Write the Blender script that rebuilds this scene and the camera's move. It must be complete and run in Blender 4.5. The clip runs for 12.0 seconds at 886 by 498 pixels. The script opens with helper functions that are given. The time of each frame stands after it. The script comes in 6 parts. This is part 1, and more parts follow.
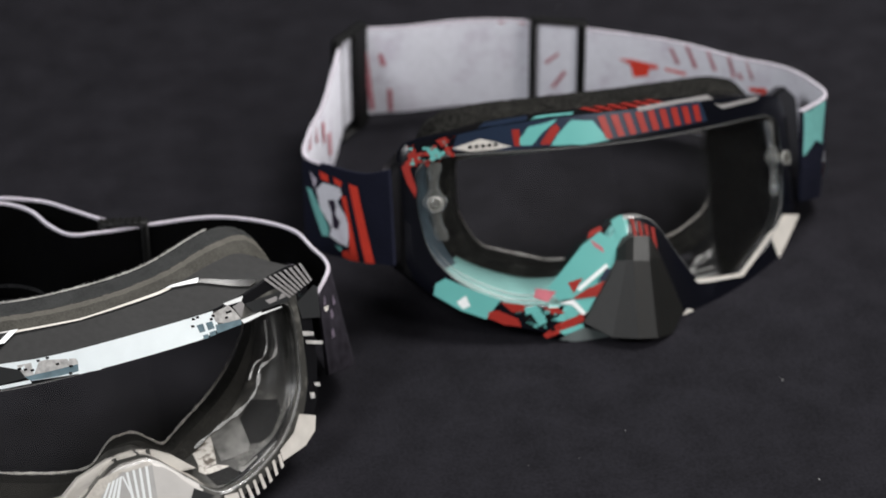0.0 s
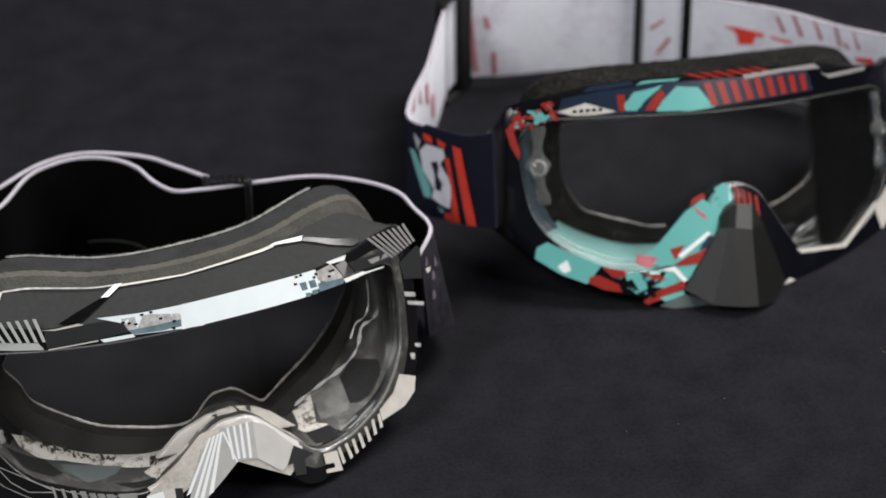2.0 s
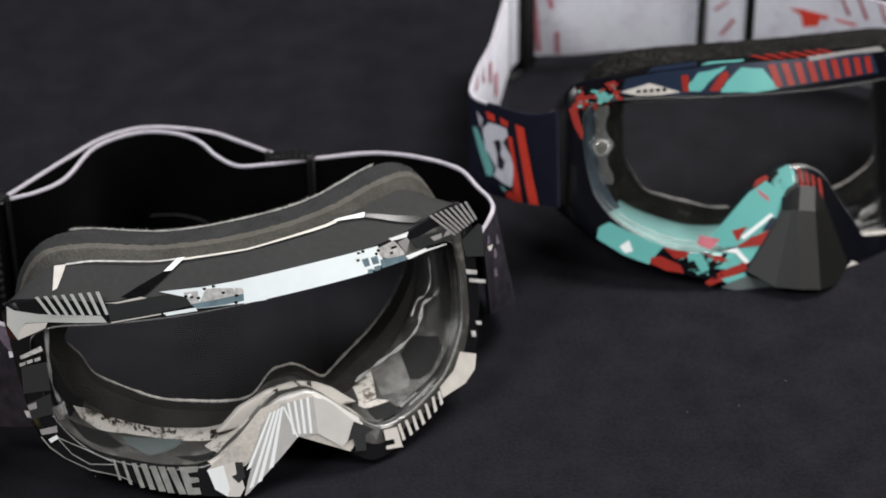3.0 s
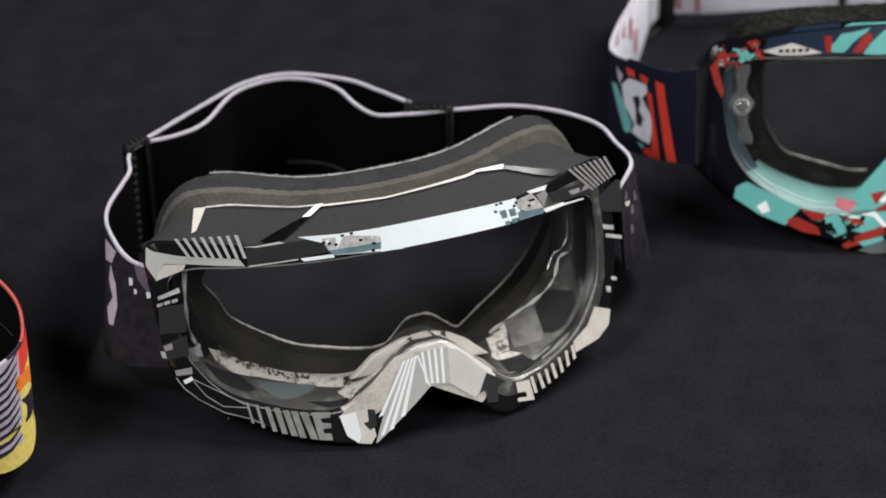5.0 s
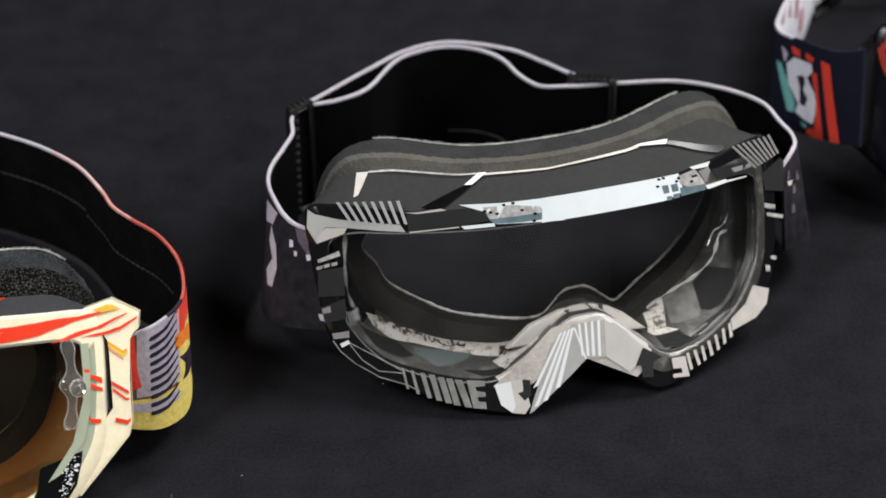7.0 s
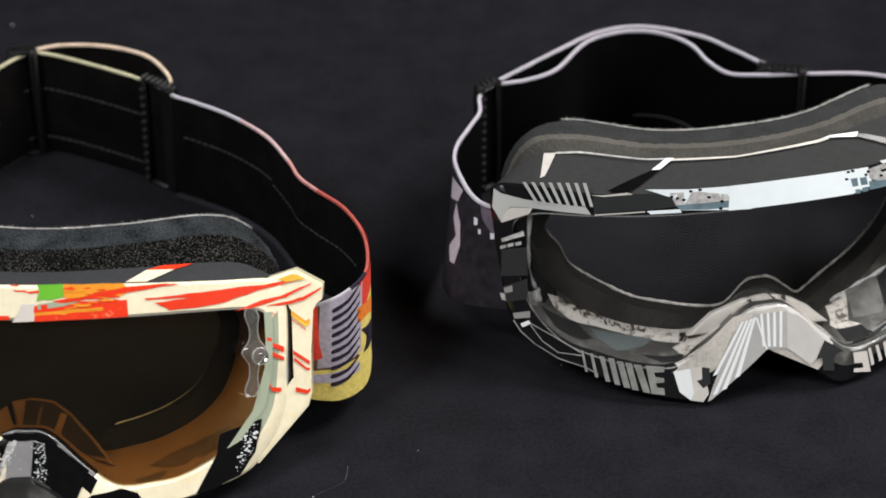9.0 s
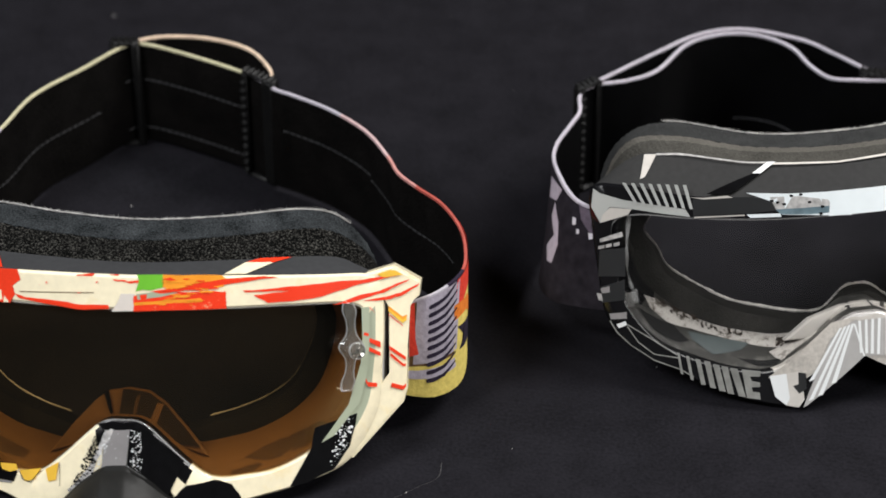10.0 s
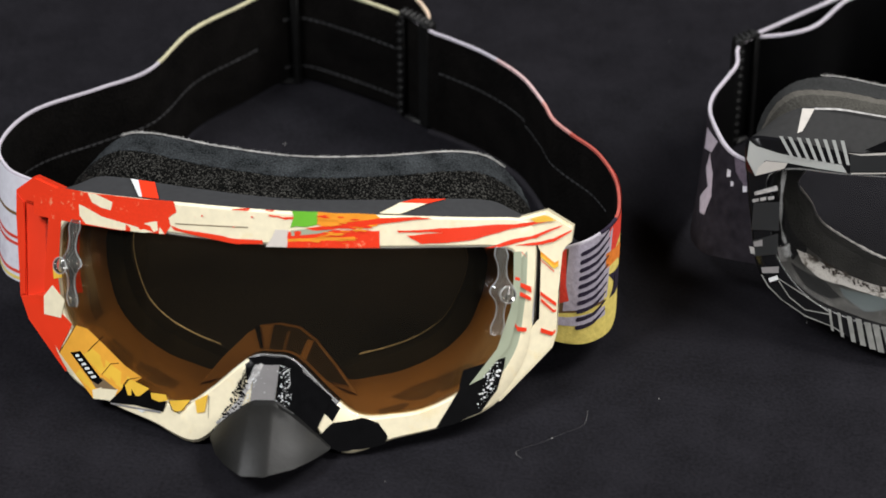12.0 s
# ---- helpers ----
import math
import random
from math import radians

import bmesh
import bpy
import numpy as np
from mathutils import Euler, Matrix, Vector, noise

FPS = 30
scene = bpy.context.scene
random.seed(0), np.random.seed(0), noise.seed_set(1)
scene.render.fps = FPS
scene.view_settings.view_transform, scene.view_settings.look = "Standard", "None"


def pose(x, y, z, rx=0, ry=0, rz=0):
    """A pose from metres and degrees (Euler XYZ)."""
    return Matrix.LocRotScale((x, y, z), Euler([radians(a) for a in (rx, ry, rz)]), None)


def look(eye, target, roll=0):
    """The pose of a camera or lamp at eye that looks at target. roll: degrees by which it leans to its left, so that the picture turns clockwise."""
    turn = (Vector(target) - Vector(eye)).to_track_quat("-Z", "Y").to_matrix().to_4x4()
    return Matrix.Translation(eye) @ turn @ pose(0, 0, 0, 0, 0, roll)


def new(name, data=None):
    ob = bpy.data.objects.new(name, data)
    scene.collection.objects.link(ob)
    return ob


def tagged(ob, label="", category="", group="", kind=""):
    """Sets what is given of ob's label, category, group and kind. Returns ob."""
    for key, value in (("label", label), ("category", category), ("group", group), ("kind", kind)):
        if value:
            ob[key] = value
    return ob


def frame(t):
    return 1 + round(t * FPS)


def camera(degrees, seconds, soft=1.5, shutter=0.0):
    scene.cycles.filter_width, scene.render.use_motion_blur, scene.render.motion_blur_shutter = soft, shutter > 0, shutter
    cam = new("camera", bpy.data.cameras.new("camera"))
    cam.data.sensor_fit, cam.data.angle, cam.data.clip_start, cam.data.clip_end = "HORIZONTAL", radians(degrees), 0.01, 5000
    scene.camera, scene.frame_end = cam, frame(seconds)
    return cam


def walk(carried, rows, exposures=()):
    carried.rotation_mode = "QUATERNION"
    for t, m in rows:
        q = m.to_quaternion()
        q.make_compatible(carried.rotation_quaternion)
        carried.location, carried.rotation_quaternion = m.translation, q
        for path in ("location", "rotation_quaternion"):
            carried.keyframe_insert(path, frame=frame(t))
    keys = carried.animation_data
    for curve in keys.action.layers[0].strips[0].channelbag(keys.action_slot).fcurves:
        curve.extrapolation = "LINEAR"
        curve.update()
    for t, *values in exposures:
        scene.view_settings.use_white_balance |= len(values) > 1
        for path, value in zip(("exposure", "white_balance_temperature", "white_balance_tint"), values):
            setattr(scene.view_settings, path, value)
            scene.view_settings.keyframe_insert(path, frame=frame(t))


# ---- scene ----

# A tripod head: the lens sits ahead of the pan axis; each row is seconds, pan, tilt in degrees.
cam = camera(19.17, 12.0, soft=1.75)
cam.data.dof.use_dof, cam.data.dof.focus_distance, cam.data.dof.aperture_fstop = True, 0.79, 12
PIVOT_HEIGHT, LENS_AHEAD, LEAN = 0.5845, 0.1438, 0.177
ROWS = [
    (0.0, -7.486, -32.173), (0.5, -6.968, -32.350), (1.0, -6.429, -32.501), (1.5, -5.834, -32.647),
    (2.0, -5.210, -32.867), (2.5, -4.570, -33.108), (3.0, -3.824, -33.277), (5.0, -0.759, -34.159),
    (5.5, 0.000, -34.353), (6.0, 0.939, -34.451), (6.5, 1.948, -34.491), (7.0, 2.840, -34.704),
    (9.0, 6.997, -35.059), (9.5, 8.142, -35.056), (10.0, 9.215, -35.092), (10.5, 10.147, -35.362),
    (11.0, 11.003, -35.949), (11.5, 11.864, -36.080), (12.0, 12.688, -36.103),
]
walk(cam, [(t, pose(0, 0, PIVOT_HEIGHT, 0, 0, pan) @ pose(0, 0, 0, tilt) @ pose(0, LENS_AHEAD, 0, 90, 0, 0) @ pose(0, 0, 0, 0, 0, -LEAN))
           for t, pan, tilt in ROWS])

# ---- light: an overhead key and two lower fill softboxes, all unseen, dim room ----
world = bpy.data.worlds.new("studio")
world.use_nodes = True
world.node_tree.nodes["Background"].inputs[0].default_value = (0.9, 0.95, 1.0, 1)
world.node_tree.nodes["Background"].inputs[1].default_value = 0.0015
scene.world = world


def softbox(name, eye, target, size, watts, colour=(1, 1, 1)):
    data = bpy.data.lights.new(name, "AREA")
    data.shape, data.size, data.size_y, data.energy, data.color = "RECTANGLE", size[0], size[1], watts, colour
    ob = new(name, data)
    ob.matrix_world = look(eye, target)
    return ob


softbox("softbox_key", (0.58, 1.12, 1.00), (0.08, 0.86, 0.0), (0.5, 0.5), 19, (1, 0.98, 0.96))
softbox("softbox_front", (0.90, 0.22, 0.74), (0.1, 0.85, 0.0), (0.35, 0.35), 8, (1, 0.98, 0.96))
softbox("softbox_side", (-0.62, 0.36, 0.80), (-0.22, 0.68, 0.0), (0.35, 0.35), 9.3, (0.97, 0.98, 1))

# ---- materials ----
def material(name, colour, rough=0.5, metal=0.0, spec=0.5, grain=0.0, scale=400.0, bump=0.0, tint=None, coat=0.0, patch=0.4):
    m = bpy.data.materials.new(name)
    m.use_nodes = True
    nt = m.node_tree
    b = nt.nodes["Principled BSDF"]
    b.inputs["Base Color"].default_value = (*colour, 1)
    b.inputs["Roughness"].default_value = rough
    b.inputs["Metallic"].default_value = metal
    b.inputs["Specular IOR Level"].default_value = spec
    b.inputs["Coat Weight"].default_value = coat
    if grain or bump:
        co = nt.nodes.new("ShaderNodeTexCoord")
        fine = nt.nodes.new("ShaderNodeTexNoise")
        fine.inputs["Scale"].default_value = scale
        fine.inputs["Detail"].default_value = 4
        wide = nt.nodes.new("ShaderNodeTexNoise")
        wide.inputs["Scale"].default_value = scale / 14
        wide.inputs["Detail"].default_value = 3
        for n in (fine, wide):
            nt.links.new(co.outputs["Object"], n.inputs["Vector"])
        mix = nt.nodes.new("ShaderNodeMath")
        mix.operation = "MULTIPLY_ADD"
        mix.inputs[1].default_value = 1 - patch
        nt.links.new(fine.outputs["Fac"], mix.inputs[0])
        half = nt.nodes.new("ShaderNodeMath")
        half.operation = "MULTIPLY"
        half.inputs[1].default_value = patch
        nt.links.new(wide.outputs["Fac"], half.inputs[0])
        nt.links.new(half.outputs[0], mix.inputs[2])
        ramp = nt.nodes.new("ShaderNodeValToRGB")
        lo = [max(0, c * (1 - grain)) for c in colour]
        hi = [min(1, c * (1 + grain)) for c in (tint or colour)]
        ramp.color_ramp.elements[0].position, ramp.color_ramp.elements[1].position = 0.35, 0.65
        ramp.color_ramp.elements[0].color, ramp.color_ramp.elements[1].color = (*lo, 1), (*hi, 1)
        nt.links.new(mix.outputs[0], ramp.inputs[0])
        nt.links.new(ramp.outputs[0], b.inputs["Base Color"])
        if bump:
            bm_ = nt.nodes.new("ShaderNodeBump")
            bm_.inputs["Strength"].default_value = bump
            bm_.inputs["Distance"].default_value = 0.001
            nt.links.new(fine.outputs["Fac"], bm_.inputs["Height"])
            nt.links.new(bm_.outputs[0], b.inputs["Normal"])
    return m


def clear_lens(name, tint, gloss=0.05, ior=1.45, haze=0.0):
    """See-through plastic: tinted transmission with a pale diffuse veil, under a Fresnel gloss."""
    m = bpy.data.materials.new(name)
    m.use_nodes = True
    nt = m.node_tree
    nt.nodes.remove(nt.nodes["Principled BSDF"])
    see = nt.nodes.new("ShaderNodeBsdfTransparent")
    see.inputs[0].default_value = (*tint, 1)
    shine = nt.nodes.new("ShaderNodeBsdfGlossy")
    shine.inputs["Roughness"].default_value = gloss
    fres = nt.nodes.new("ShaderNodeFresnel")
    fres.inputs[0].default_value = ior
    mix = nt.nodes.new("ShaderNodeMixShader")
    nt.links.new(fres.outputs[0], mix.inputs[0])
    veil = nt.nodes.new("ShaderNodeBsdfDiffuse")
    veil.inputs[0].default_value = (0.55, 0.54, 0.48, 1)
    hazy = nt.nodes.new("ShaderNodeMixShader")
    hazy.inputs[0].default_value = haze
    nt.links.new(see.outputs[0], hazy.inputs[1])
    nt.links.new(veil.outputs[0], hazy.inputs[2])
    nt.links.new(hazy.outputs[0], mix.inputs[1])
    nt.links.new(shine.outputs[0], mix.inputs[2])
    nt.links.new(mix.outputs[0], nt.nodes["Material Output"].inputs[0])
    return m


def blotched(name, colour, dark, scale, start, end, rough=0.4, coat=0.2, spec=0.5, bump=0.0):
    """Paint that is worn or smoked through in uneven blotches."""
    m = material(name, colour, rough, spec=spec, grain=0.06, scale=scale * 6, coat=coat, bump=bump)
    nt = m.node_tree
    b = nt.nodes["Principled BSDF"]
    under = nt.nodes["Color Ramp"].outputs[0]
    co = nt.nodes["Texture Coordinate"].outputs["Object"]
    spots = nt.nodes.new("ShaderNodeTexNoise")
    spots.inputs["Scale"].default_value, spots.inputs["Detail"].default_value, spots.inputs["Roughness"].default_value = scale, 6, 0.7
    nt.links.new(co, spots.inputs["Vector"])
    edge = nt.nodes.new("ShaderNodeMapRange")
    edge.inputs["From Min"].default_value, edge.inputs["From Max"].default_value = start, end
    nt.links.new(spots.outputs["Fac"], edge.inputs["Value"])
    mix = nt.nodes.new("ShaderNodeMix")
    mix.data_type = "RGBA"
    mix.inputs["B"].default_value = (*dark, 1)
    nt.links.new(edge.outputs["Result"], mix.inputs["Factor"])
    nt.links.new(under, mix.inputs["A"])
    nt.links.new(mix.outputs["Result"], b.inputs["Base Color"])
    return m


CLOTH = material("black cloth", (0.0101, 0.0097, 0.0120), 0.95, spec=0.05, grain=0.35, scale=900, bump=0.25)
# Pale so that the unseen south wall reflects in the lenses.
PALEWALL = material("pale grey studio wall", (0.25, 0.25, 0.25), 0.9, grain=0.08, scale=20)
PLASTER = material("dark studio wall", (0.05, 0.05, 0.055), 0.9, grain=0.2, scale=20)
COARSE = material("coarse black foam", (0.015, 0.015, 0.013), 0.95, spec=0.08, grain=0.97, scale=1750, bump=0.8, patch=0.12, tint=(0.032, 0.031, 0.028))
COARSE.node_tree.nodes["Color Ramp"].color_ramp.elements[0].position = 0.51
FLEECE = material("grey fleece", (0.025, 0.028, 0.030), 1.0, spec=0.05, grain=0.85, scale=1800, bump=0.5)
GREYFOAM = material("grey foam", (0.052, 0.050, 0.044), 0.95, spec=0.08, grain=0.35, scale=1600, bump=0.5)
FUZZ = material("pale fuzz", (0.40, 0.39, 0.375), 1.0, spec=0.1, grain=0.4, scale=2000)
PLATE = material("charcoal matt plastic", (0.032, 0.033, 0.035), 0.8, spec=0.2, grain=0.12, scale=500, bump=0.05)
DARKPLATE = material("dark charcoal matt plastic", (0.026, 0.026, 0.026), 0.8, spec=0.2, grain=0.12, scale=500, bump=0.05)
BLACK = material("black plastic", (0.003, 0.003, 0.0035), 0.22, spec=0.35, grain=0.3, scale=300)
BUCKLE = material("matt black buckle plastic", (0.0045, 0.0045, 0.0045), 0.5, spec=0.25, grain=0.3, scale=600)
WEB_BLACK = material("black elastic webbing", (0.0014, 0.0014, 0.0016), 0.95, spec=0.05, grain=0.4, scale=1600, bump=0.4)
WEB_DARK = material("faded black elastic webbing", (0.0038, 0.0034, 0.0032), 0.95, spec=0.05, grain=0.6, scale=1300, bump=0.4)
GUARD = material("dark grey rubber", (0.0055, 0.0055, 0.005), 0.5, spec=0.3, grain=0.15, scale=700, bump=0.08)
# Lens haze puts the room's faint reflection into the colour.
CLEAR = clear_lens("clear lens", (0.96, 0.96, 0.96), haze=0.0015)
AMBER = clear_lens("amber smoke lens", (0.66, 0.54, 0.35), haze=0.004)
POST = clear_lens("clear moulded plastic", (0.90, 0.90, 0.89), gloss=0.06, ior=1.5, haze=0.10)
# Pale tubes in this imitate light refracted along clear plastic edges.
EDGEGLINT = material("painted clear edge glint", (0.72, 0.72, 0.71), 0.1, spec=0.9, coat=0.6)
EDGEGLINT.node_tree.nodes["Principled BSDF"].inputs["Alpha"].default_value = 0.36
RIM = material("polished lens edge", (0.60, 0.60, 0.59), 0.12, coat=0.3)
RIM.node_tree.nodes["Principled BSDF"].inputs["Alpha"].default_value = 0.28
DARKFLEECE = material("charcoal fleece", (0.031, 0.032, 0.032), 1.0, spec=0.1, grain=0.3, scale=1800, bump=0.5)
GRIP = material("grey silicone grip line", (0.05, 0.05, 0.053), 0.6, grain=0.5, scale=900)
RED = material("orange red gloss paint", (0.84, 0.048, 0.015), 0.25, grain=0.06, scale=60, coat=0.4)
NAVYPAINT = material("navy gloss paint", (0.0025, 0.0028, 0.005), 0.25, spec=0.25, grain=0.1, scale=60)
BWPAINT = material("black gloss paint", (0.006, 0.006, 0.007), 0.22, spec=0.4, grain=0.2, scale=60, coat=0.3)
BROWN = material("orange brown plastic", (0.18, 0.09, 0.030), 0.5, grain=0.1, scale=80)
TEAL = material("turquoise gloss paint", (0.12, 0.39, 0.365), 0.3, grain=0.06, scale=60, coat=0.3)
SMOKEGREY = material("mottled grey plastic", (0.105, 0.102, 0.096), 0.45, grain=0.5, scale=300)
WHITEWEB = blotched("white printed elastic", (0.64, 0.64, 0.70), (0.47, 0.42, 0.50), 75, 0.5, 0.78, 0.9, 0.0, 0.08, 0.06)
CREAM = blotched("cream gloss paint", (0.90, 0.81, 0.58), (0.88, 0.70, 0.34), 70, 0.58, 0.8, 0.25, 0.4)
REDWORN = blotched("scratched orange red gloss paint", (0.84, 0.048, 0.015), (0.86, 0.42, 0.22), 240, 0.60, 0.72, 0.25, 0.4)
RIMFUZZ = material("pale rubbed lining edge", (0.60, 0.57, 0.53), 1.0, spec=0.1, grain=0.3, scale=2000)
LILACEDGE = material("pale lilac webbing edge", (0.45, 0.42, 0.47), 0.9, spec=0.1, grain=0.1, scale=1500, bump=0.3)
CREAMEDGE = material("cream webbing edge", (0.62, 0.48, 0.36), 0.9, spec=0.1, grain=0.2, scale=200)
NAVYWEB = material("navy printed elastic", (0.007, 0.008, 0.018), 0.85, spec=0.15, grain=0.2, scale=1500, bump=0.3)
GREYWEB = material("charcoal lilac printed elastic", (0.020, 0.018, 0.023), 0.9, spec=0.04, grain=0.4, scale=250, bump=0.3)
ORANGEWEB = material("orange yellow printed elastic", (0.17, 0.10, 0.045), 0.85, spec=0.15, grain=0.1, scale=250, bump=0.3)


CHALK = material("chalky white paint", (0.70, 0.64, 0.58), 0.35, grain=0.12, scale=90, coat=0.2)
SAGE = material("sage grey, print and shaded cream", (0.36, 0.40, 0.29), 0.35, grain=0.05, scale=60)
GREEN = material("green gloss paint", (0.16, 0.50, 0.04), 0.25, grain=0.1, scale=60, coat=0.4)
ORANGE = material("orange gloss paint", (0.90, 0.33, 0.03), 0.25, grain=0.15, scale=150, coat=0.4)
YELLOW = material("yellow gloss paint", (0.86, 0.52, 0.06), 0.25, grain=0.12, scale=150, coat=0.4)
GREY = material("mid grey gloss paint", (0.25, 0.24, 0.24), 0.28, grain=0.1, scale=200, coat=0.3)
WHITE = material("white gloss paint", (0.80, 0.82, 0.82), 0.2, grain=0.03, scale=60, coat=0.5)
PALE = material("speckled pale grey paint", (0.42, 0.41, 0.40), 0.3, grain=0.45, scale=500, coat=0.3)
ASH = material("ash grey paint", (0.23, 0.23, 0.215), 0.3, grain=0.3, scale=300, coat=0.3)
MIDGREY = material("grey paint", (0.44, 0.45, 0.43), 0.3, grain=0.08, scale=80, coat=0.3)
SLATE = material("slate grey paint", (0.024, 0.025, 0.026), 0.3, grain=0.12, scale=80, coat=0.3)
CREAM2 = material("off-white gloss paint", (0.56, 0.53, 0.49), 0.28, grain=0.1, scale=200, coat=0.3)
RED2 = material("scarlet gloss paint", (0.27, 0.020, 0.014), 0.3, grain=0.12, scale=120, coat=0.3)
NAVY2 = material("dark blue gloss paint", (0.010, 0.019, 0.040), 0.3, grain=0.1, scale=80, coat=0.3)
TEALFRAME = material("turquoise plastic", (0.17, 0.34, 0.32), 0.4, grain=0.1, scale=120)
REDWEB = material("red print", (0.62, 0.05, 0.03), 0.85, spec=0.15, grain=0.12, scale=900, bump=0.3)
ORANGEPRINT = material("orange print", (0.72, 0.20, 0.03), 0.85, spec=0.15, grain=0.15, scale=500, bump=0.3)
YELLOWWEB = material("yellow print", (0.66, 0.53, 0.14), 0.85, spec=0.15, grain=0.15, scale=500, bump=0.3)
LILACWEB = material("lilac print", (0.42, 0.38, 0.45), 0.85, spec=0.15, grain=0.15, scale=600, bump=0.3)
INKWEB = material("dark violet print", (0.022, 0.016, 0.030), 0.85, spec=0.15, grain=0.2, scale=900, bump=0.3)
TEALWEB = material("turquoise print", (0.16, 0.42, 0.40), 0.85, spec=0.15, grain=0.12, scale=900, bump=0.3)
PINKWEB = material("washed red print", (0.42, 0.16, 0.19), 0.85, spec=0.15, grain=0.3, scale=700, bump=0.3)
BEVEL = material("pale grey bevel paint", (0.42, 0.43, 0.46), 0.35, grain=0.06, scale=200, coat=0.2)
SEAM = material("light grey bonded foam", (0.088, 0.083, 0.073), 0.95, spec=0.08, grain=0.2, scale=1600, bump=0.4)
# Darker copy of the grey foam: shade under the brow put into colour.
SHADEDFOAM = material("grey foam darkened for brow shade", (0.020, 0.019, 0.017), 0.95, spec=0.08, grain=0.5, scale=1400, bump=0.5)
DARKBROWN = material("dark brown plastic and hole shade", (0.085, 0.045, 0.018), 0.4, grain=0.2, scale=200)
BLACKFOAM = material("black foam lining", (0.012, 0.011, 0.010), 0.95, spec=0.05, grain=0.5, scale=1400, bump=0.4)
SMOKEDARK = material("smoky grey plastic", (0.085, 0.09, 0.085), 0.25, grain=0.5, scale=300, patch=0.6)
SMOKEBLUE = material("smoky blue plastic", (0.045, 0.065, 0.08), 0.25, grain=0.5, scale=300, patch=0.6)
MATTEBLACK = material("matt black of unlit holes", (0.006, 0.006, 0.006), 0.7, spec=0.2, grain=0.3, scale=400)
DULLTHREAD = material("dull grey thread", (0.17, 0.165, 0.16), 0.9, spec=0.1, grain=0.3, scale=900)
CREAM3 = material("cream plastic", (0.46, 0.43, 0.39), 0.5, grain=0.22, scale=900, patch=0.5)
WORN = blotched("smoke-stained cream plastic", (0.50, 0.47, 0.43), (0.09, 0.075, 0.06), 260, 0.52, 0.62)
SMOKED = blotched("smoky mottled plastic", (0.035, 0.034, 0.031), (0.15, 0.145, 0.13), 170, 0.5, 0.75)
TEALGREY = material("green grey plastic", (0.075, 0.09, 0.09), 0.4, grain=0.1, scale=200)
FACET = material("pale cream gloss paint", (0.52, 0.50, 0.48), 0.28, grain=0.06, scale=160, coat=0.3)
NOSEGREY = material("light grey gloss paint", (0.40, 0.39, 0.38), 0.28, grain=0.08, scale=200, coat=0.3)
# White stripe, its cool bright tone carrying the key softbox's reflection.
ICE = material("white gloss paint with key glint", (0.80, 0.86, 0.88), 0.2, grain=0.04, scale=120, coat=0.5)
BLUEGREY = material("blue grey gloss paint", (0.13, 0.19, 0.22), 0.25, grain=0.35, scale=260, coat=0.4)
ROSE = material("rose paint", (0.46, 0.14, 0.17), 0.3, grain=0.25, scale=300, coat=0.3)
AMBERPAINT = material("amber yellow gloss paint", (0.84, 0.40, 0.05), 0.25, grain=0.12, scale=150, coat=0.4)
UMBERBLACK = material("brown black", (0.020, 0.013, 0.008), 0.35, grain=0.3, scale=200)
UMBER = material("brown grey print and shadow line", (0.20, 0.14, 0.08), 0.3, grain=0.1, scale=150, coat=0.3)
PALELILAC = material("washed pink webbing edge", (0.52, 0.36, 0.36), 0.9, spec=0.1, grain=0.15, scale=300)
LIMEEDGE = material("pale lime webbing edge", (0.50, 0.47, 0.31), 0.9, spec=0.1, grain=0.2, scale=200)
FADEDRED = material("faded red webbing edge", (0.47, 0.22, 0.20), 0.9, spec=0.1, grain=0.2, scale=250)
DULLRED = material("dull red webbing edge", (0.42, 0.09, 0.07), 0.9, spec=0.1, grain=0.2, scale=200)
SMOKEPOST = clear_lens("smoky clear plastic", (0.80, 0.85, 0.90), gloss=0.08, ior=1.5, haze=0.10)
DIMLILAC = material("dull lilac print", (0.11, 0.09, 0.12), 0.85, spec=0.15, grain=0.3, scale=500, bump=0.3)


# ---- mesh tools ----
def part(name, bm, mats, parent=None, label="", world_space=False, sharp=40):
    """Links a bmesh as one mesh object under a thing or a part."""
    bmesh.ops.recalc_face_normals(bm, faces=bm.faces)
    me = bpy.data.meshes.new(name)
    bm.to_mesh(me)
    bm.free()
    for m in mats if isinstance(mats, (list, tuple)) else [mats]:
        me.materials.append(m)
    me.polygons.foreach_set("use_smooth", [True] * len(me.polygons))
    me.set_sharp_from_angle(angle=radians(sharp))
    ob = new(name, me)
    if parent:
        ob.parent = parent
        if world_space:
            ob.matrix_parent_inverse = REST.get(parent.name, Matrix()).inverted()
    if label:
        ob["label"] = label
    return ob


REST = {}


def root(name, m, label, category, group=""):
    ob = new(name)
    ob.empty_display_size = 0.02
    ob.matrix_world = m
    REST[ob.name] = m.copy()
    return tagged(ob, label, category, group)


def spline(pts, n, closed=False):
    """Catmull-Rom through points, n steps a span."""
    k = len(pts)
    out = []
    for i in range(k if closed else k - 1):
        p = [pts[(i + j) % k] if closed else pts[min(max(i + j, 0), k - 1)] for j in (-1, 0, 1, 2)]
        p = [Vector(q) for q in p]
        for s in range(n):
            t = s / n
            out.append(0.5 * ((2 * p[1]) + (p[2] - p[0]) * t + (2 * p[0] - 5 * p[1] + 4 * p[2] - p[3]) * t * t
                              + (3 * p[1] - p[0] - 3 * p[2] + p[3]) * t ** 3))
    if not closed:
        out.append(Vector(pts[-1]))
    return out


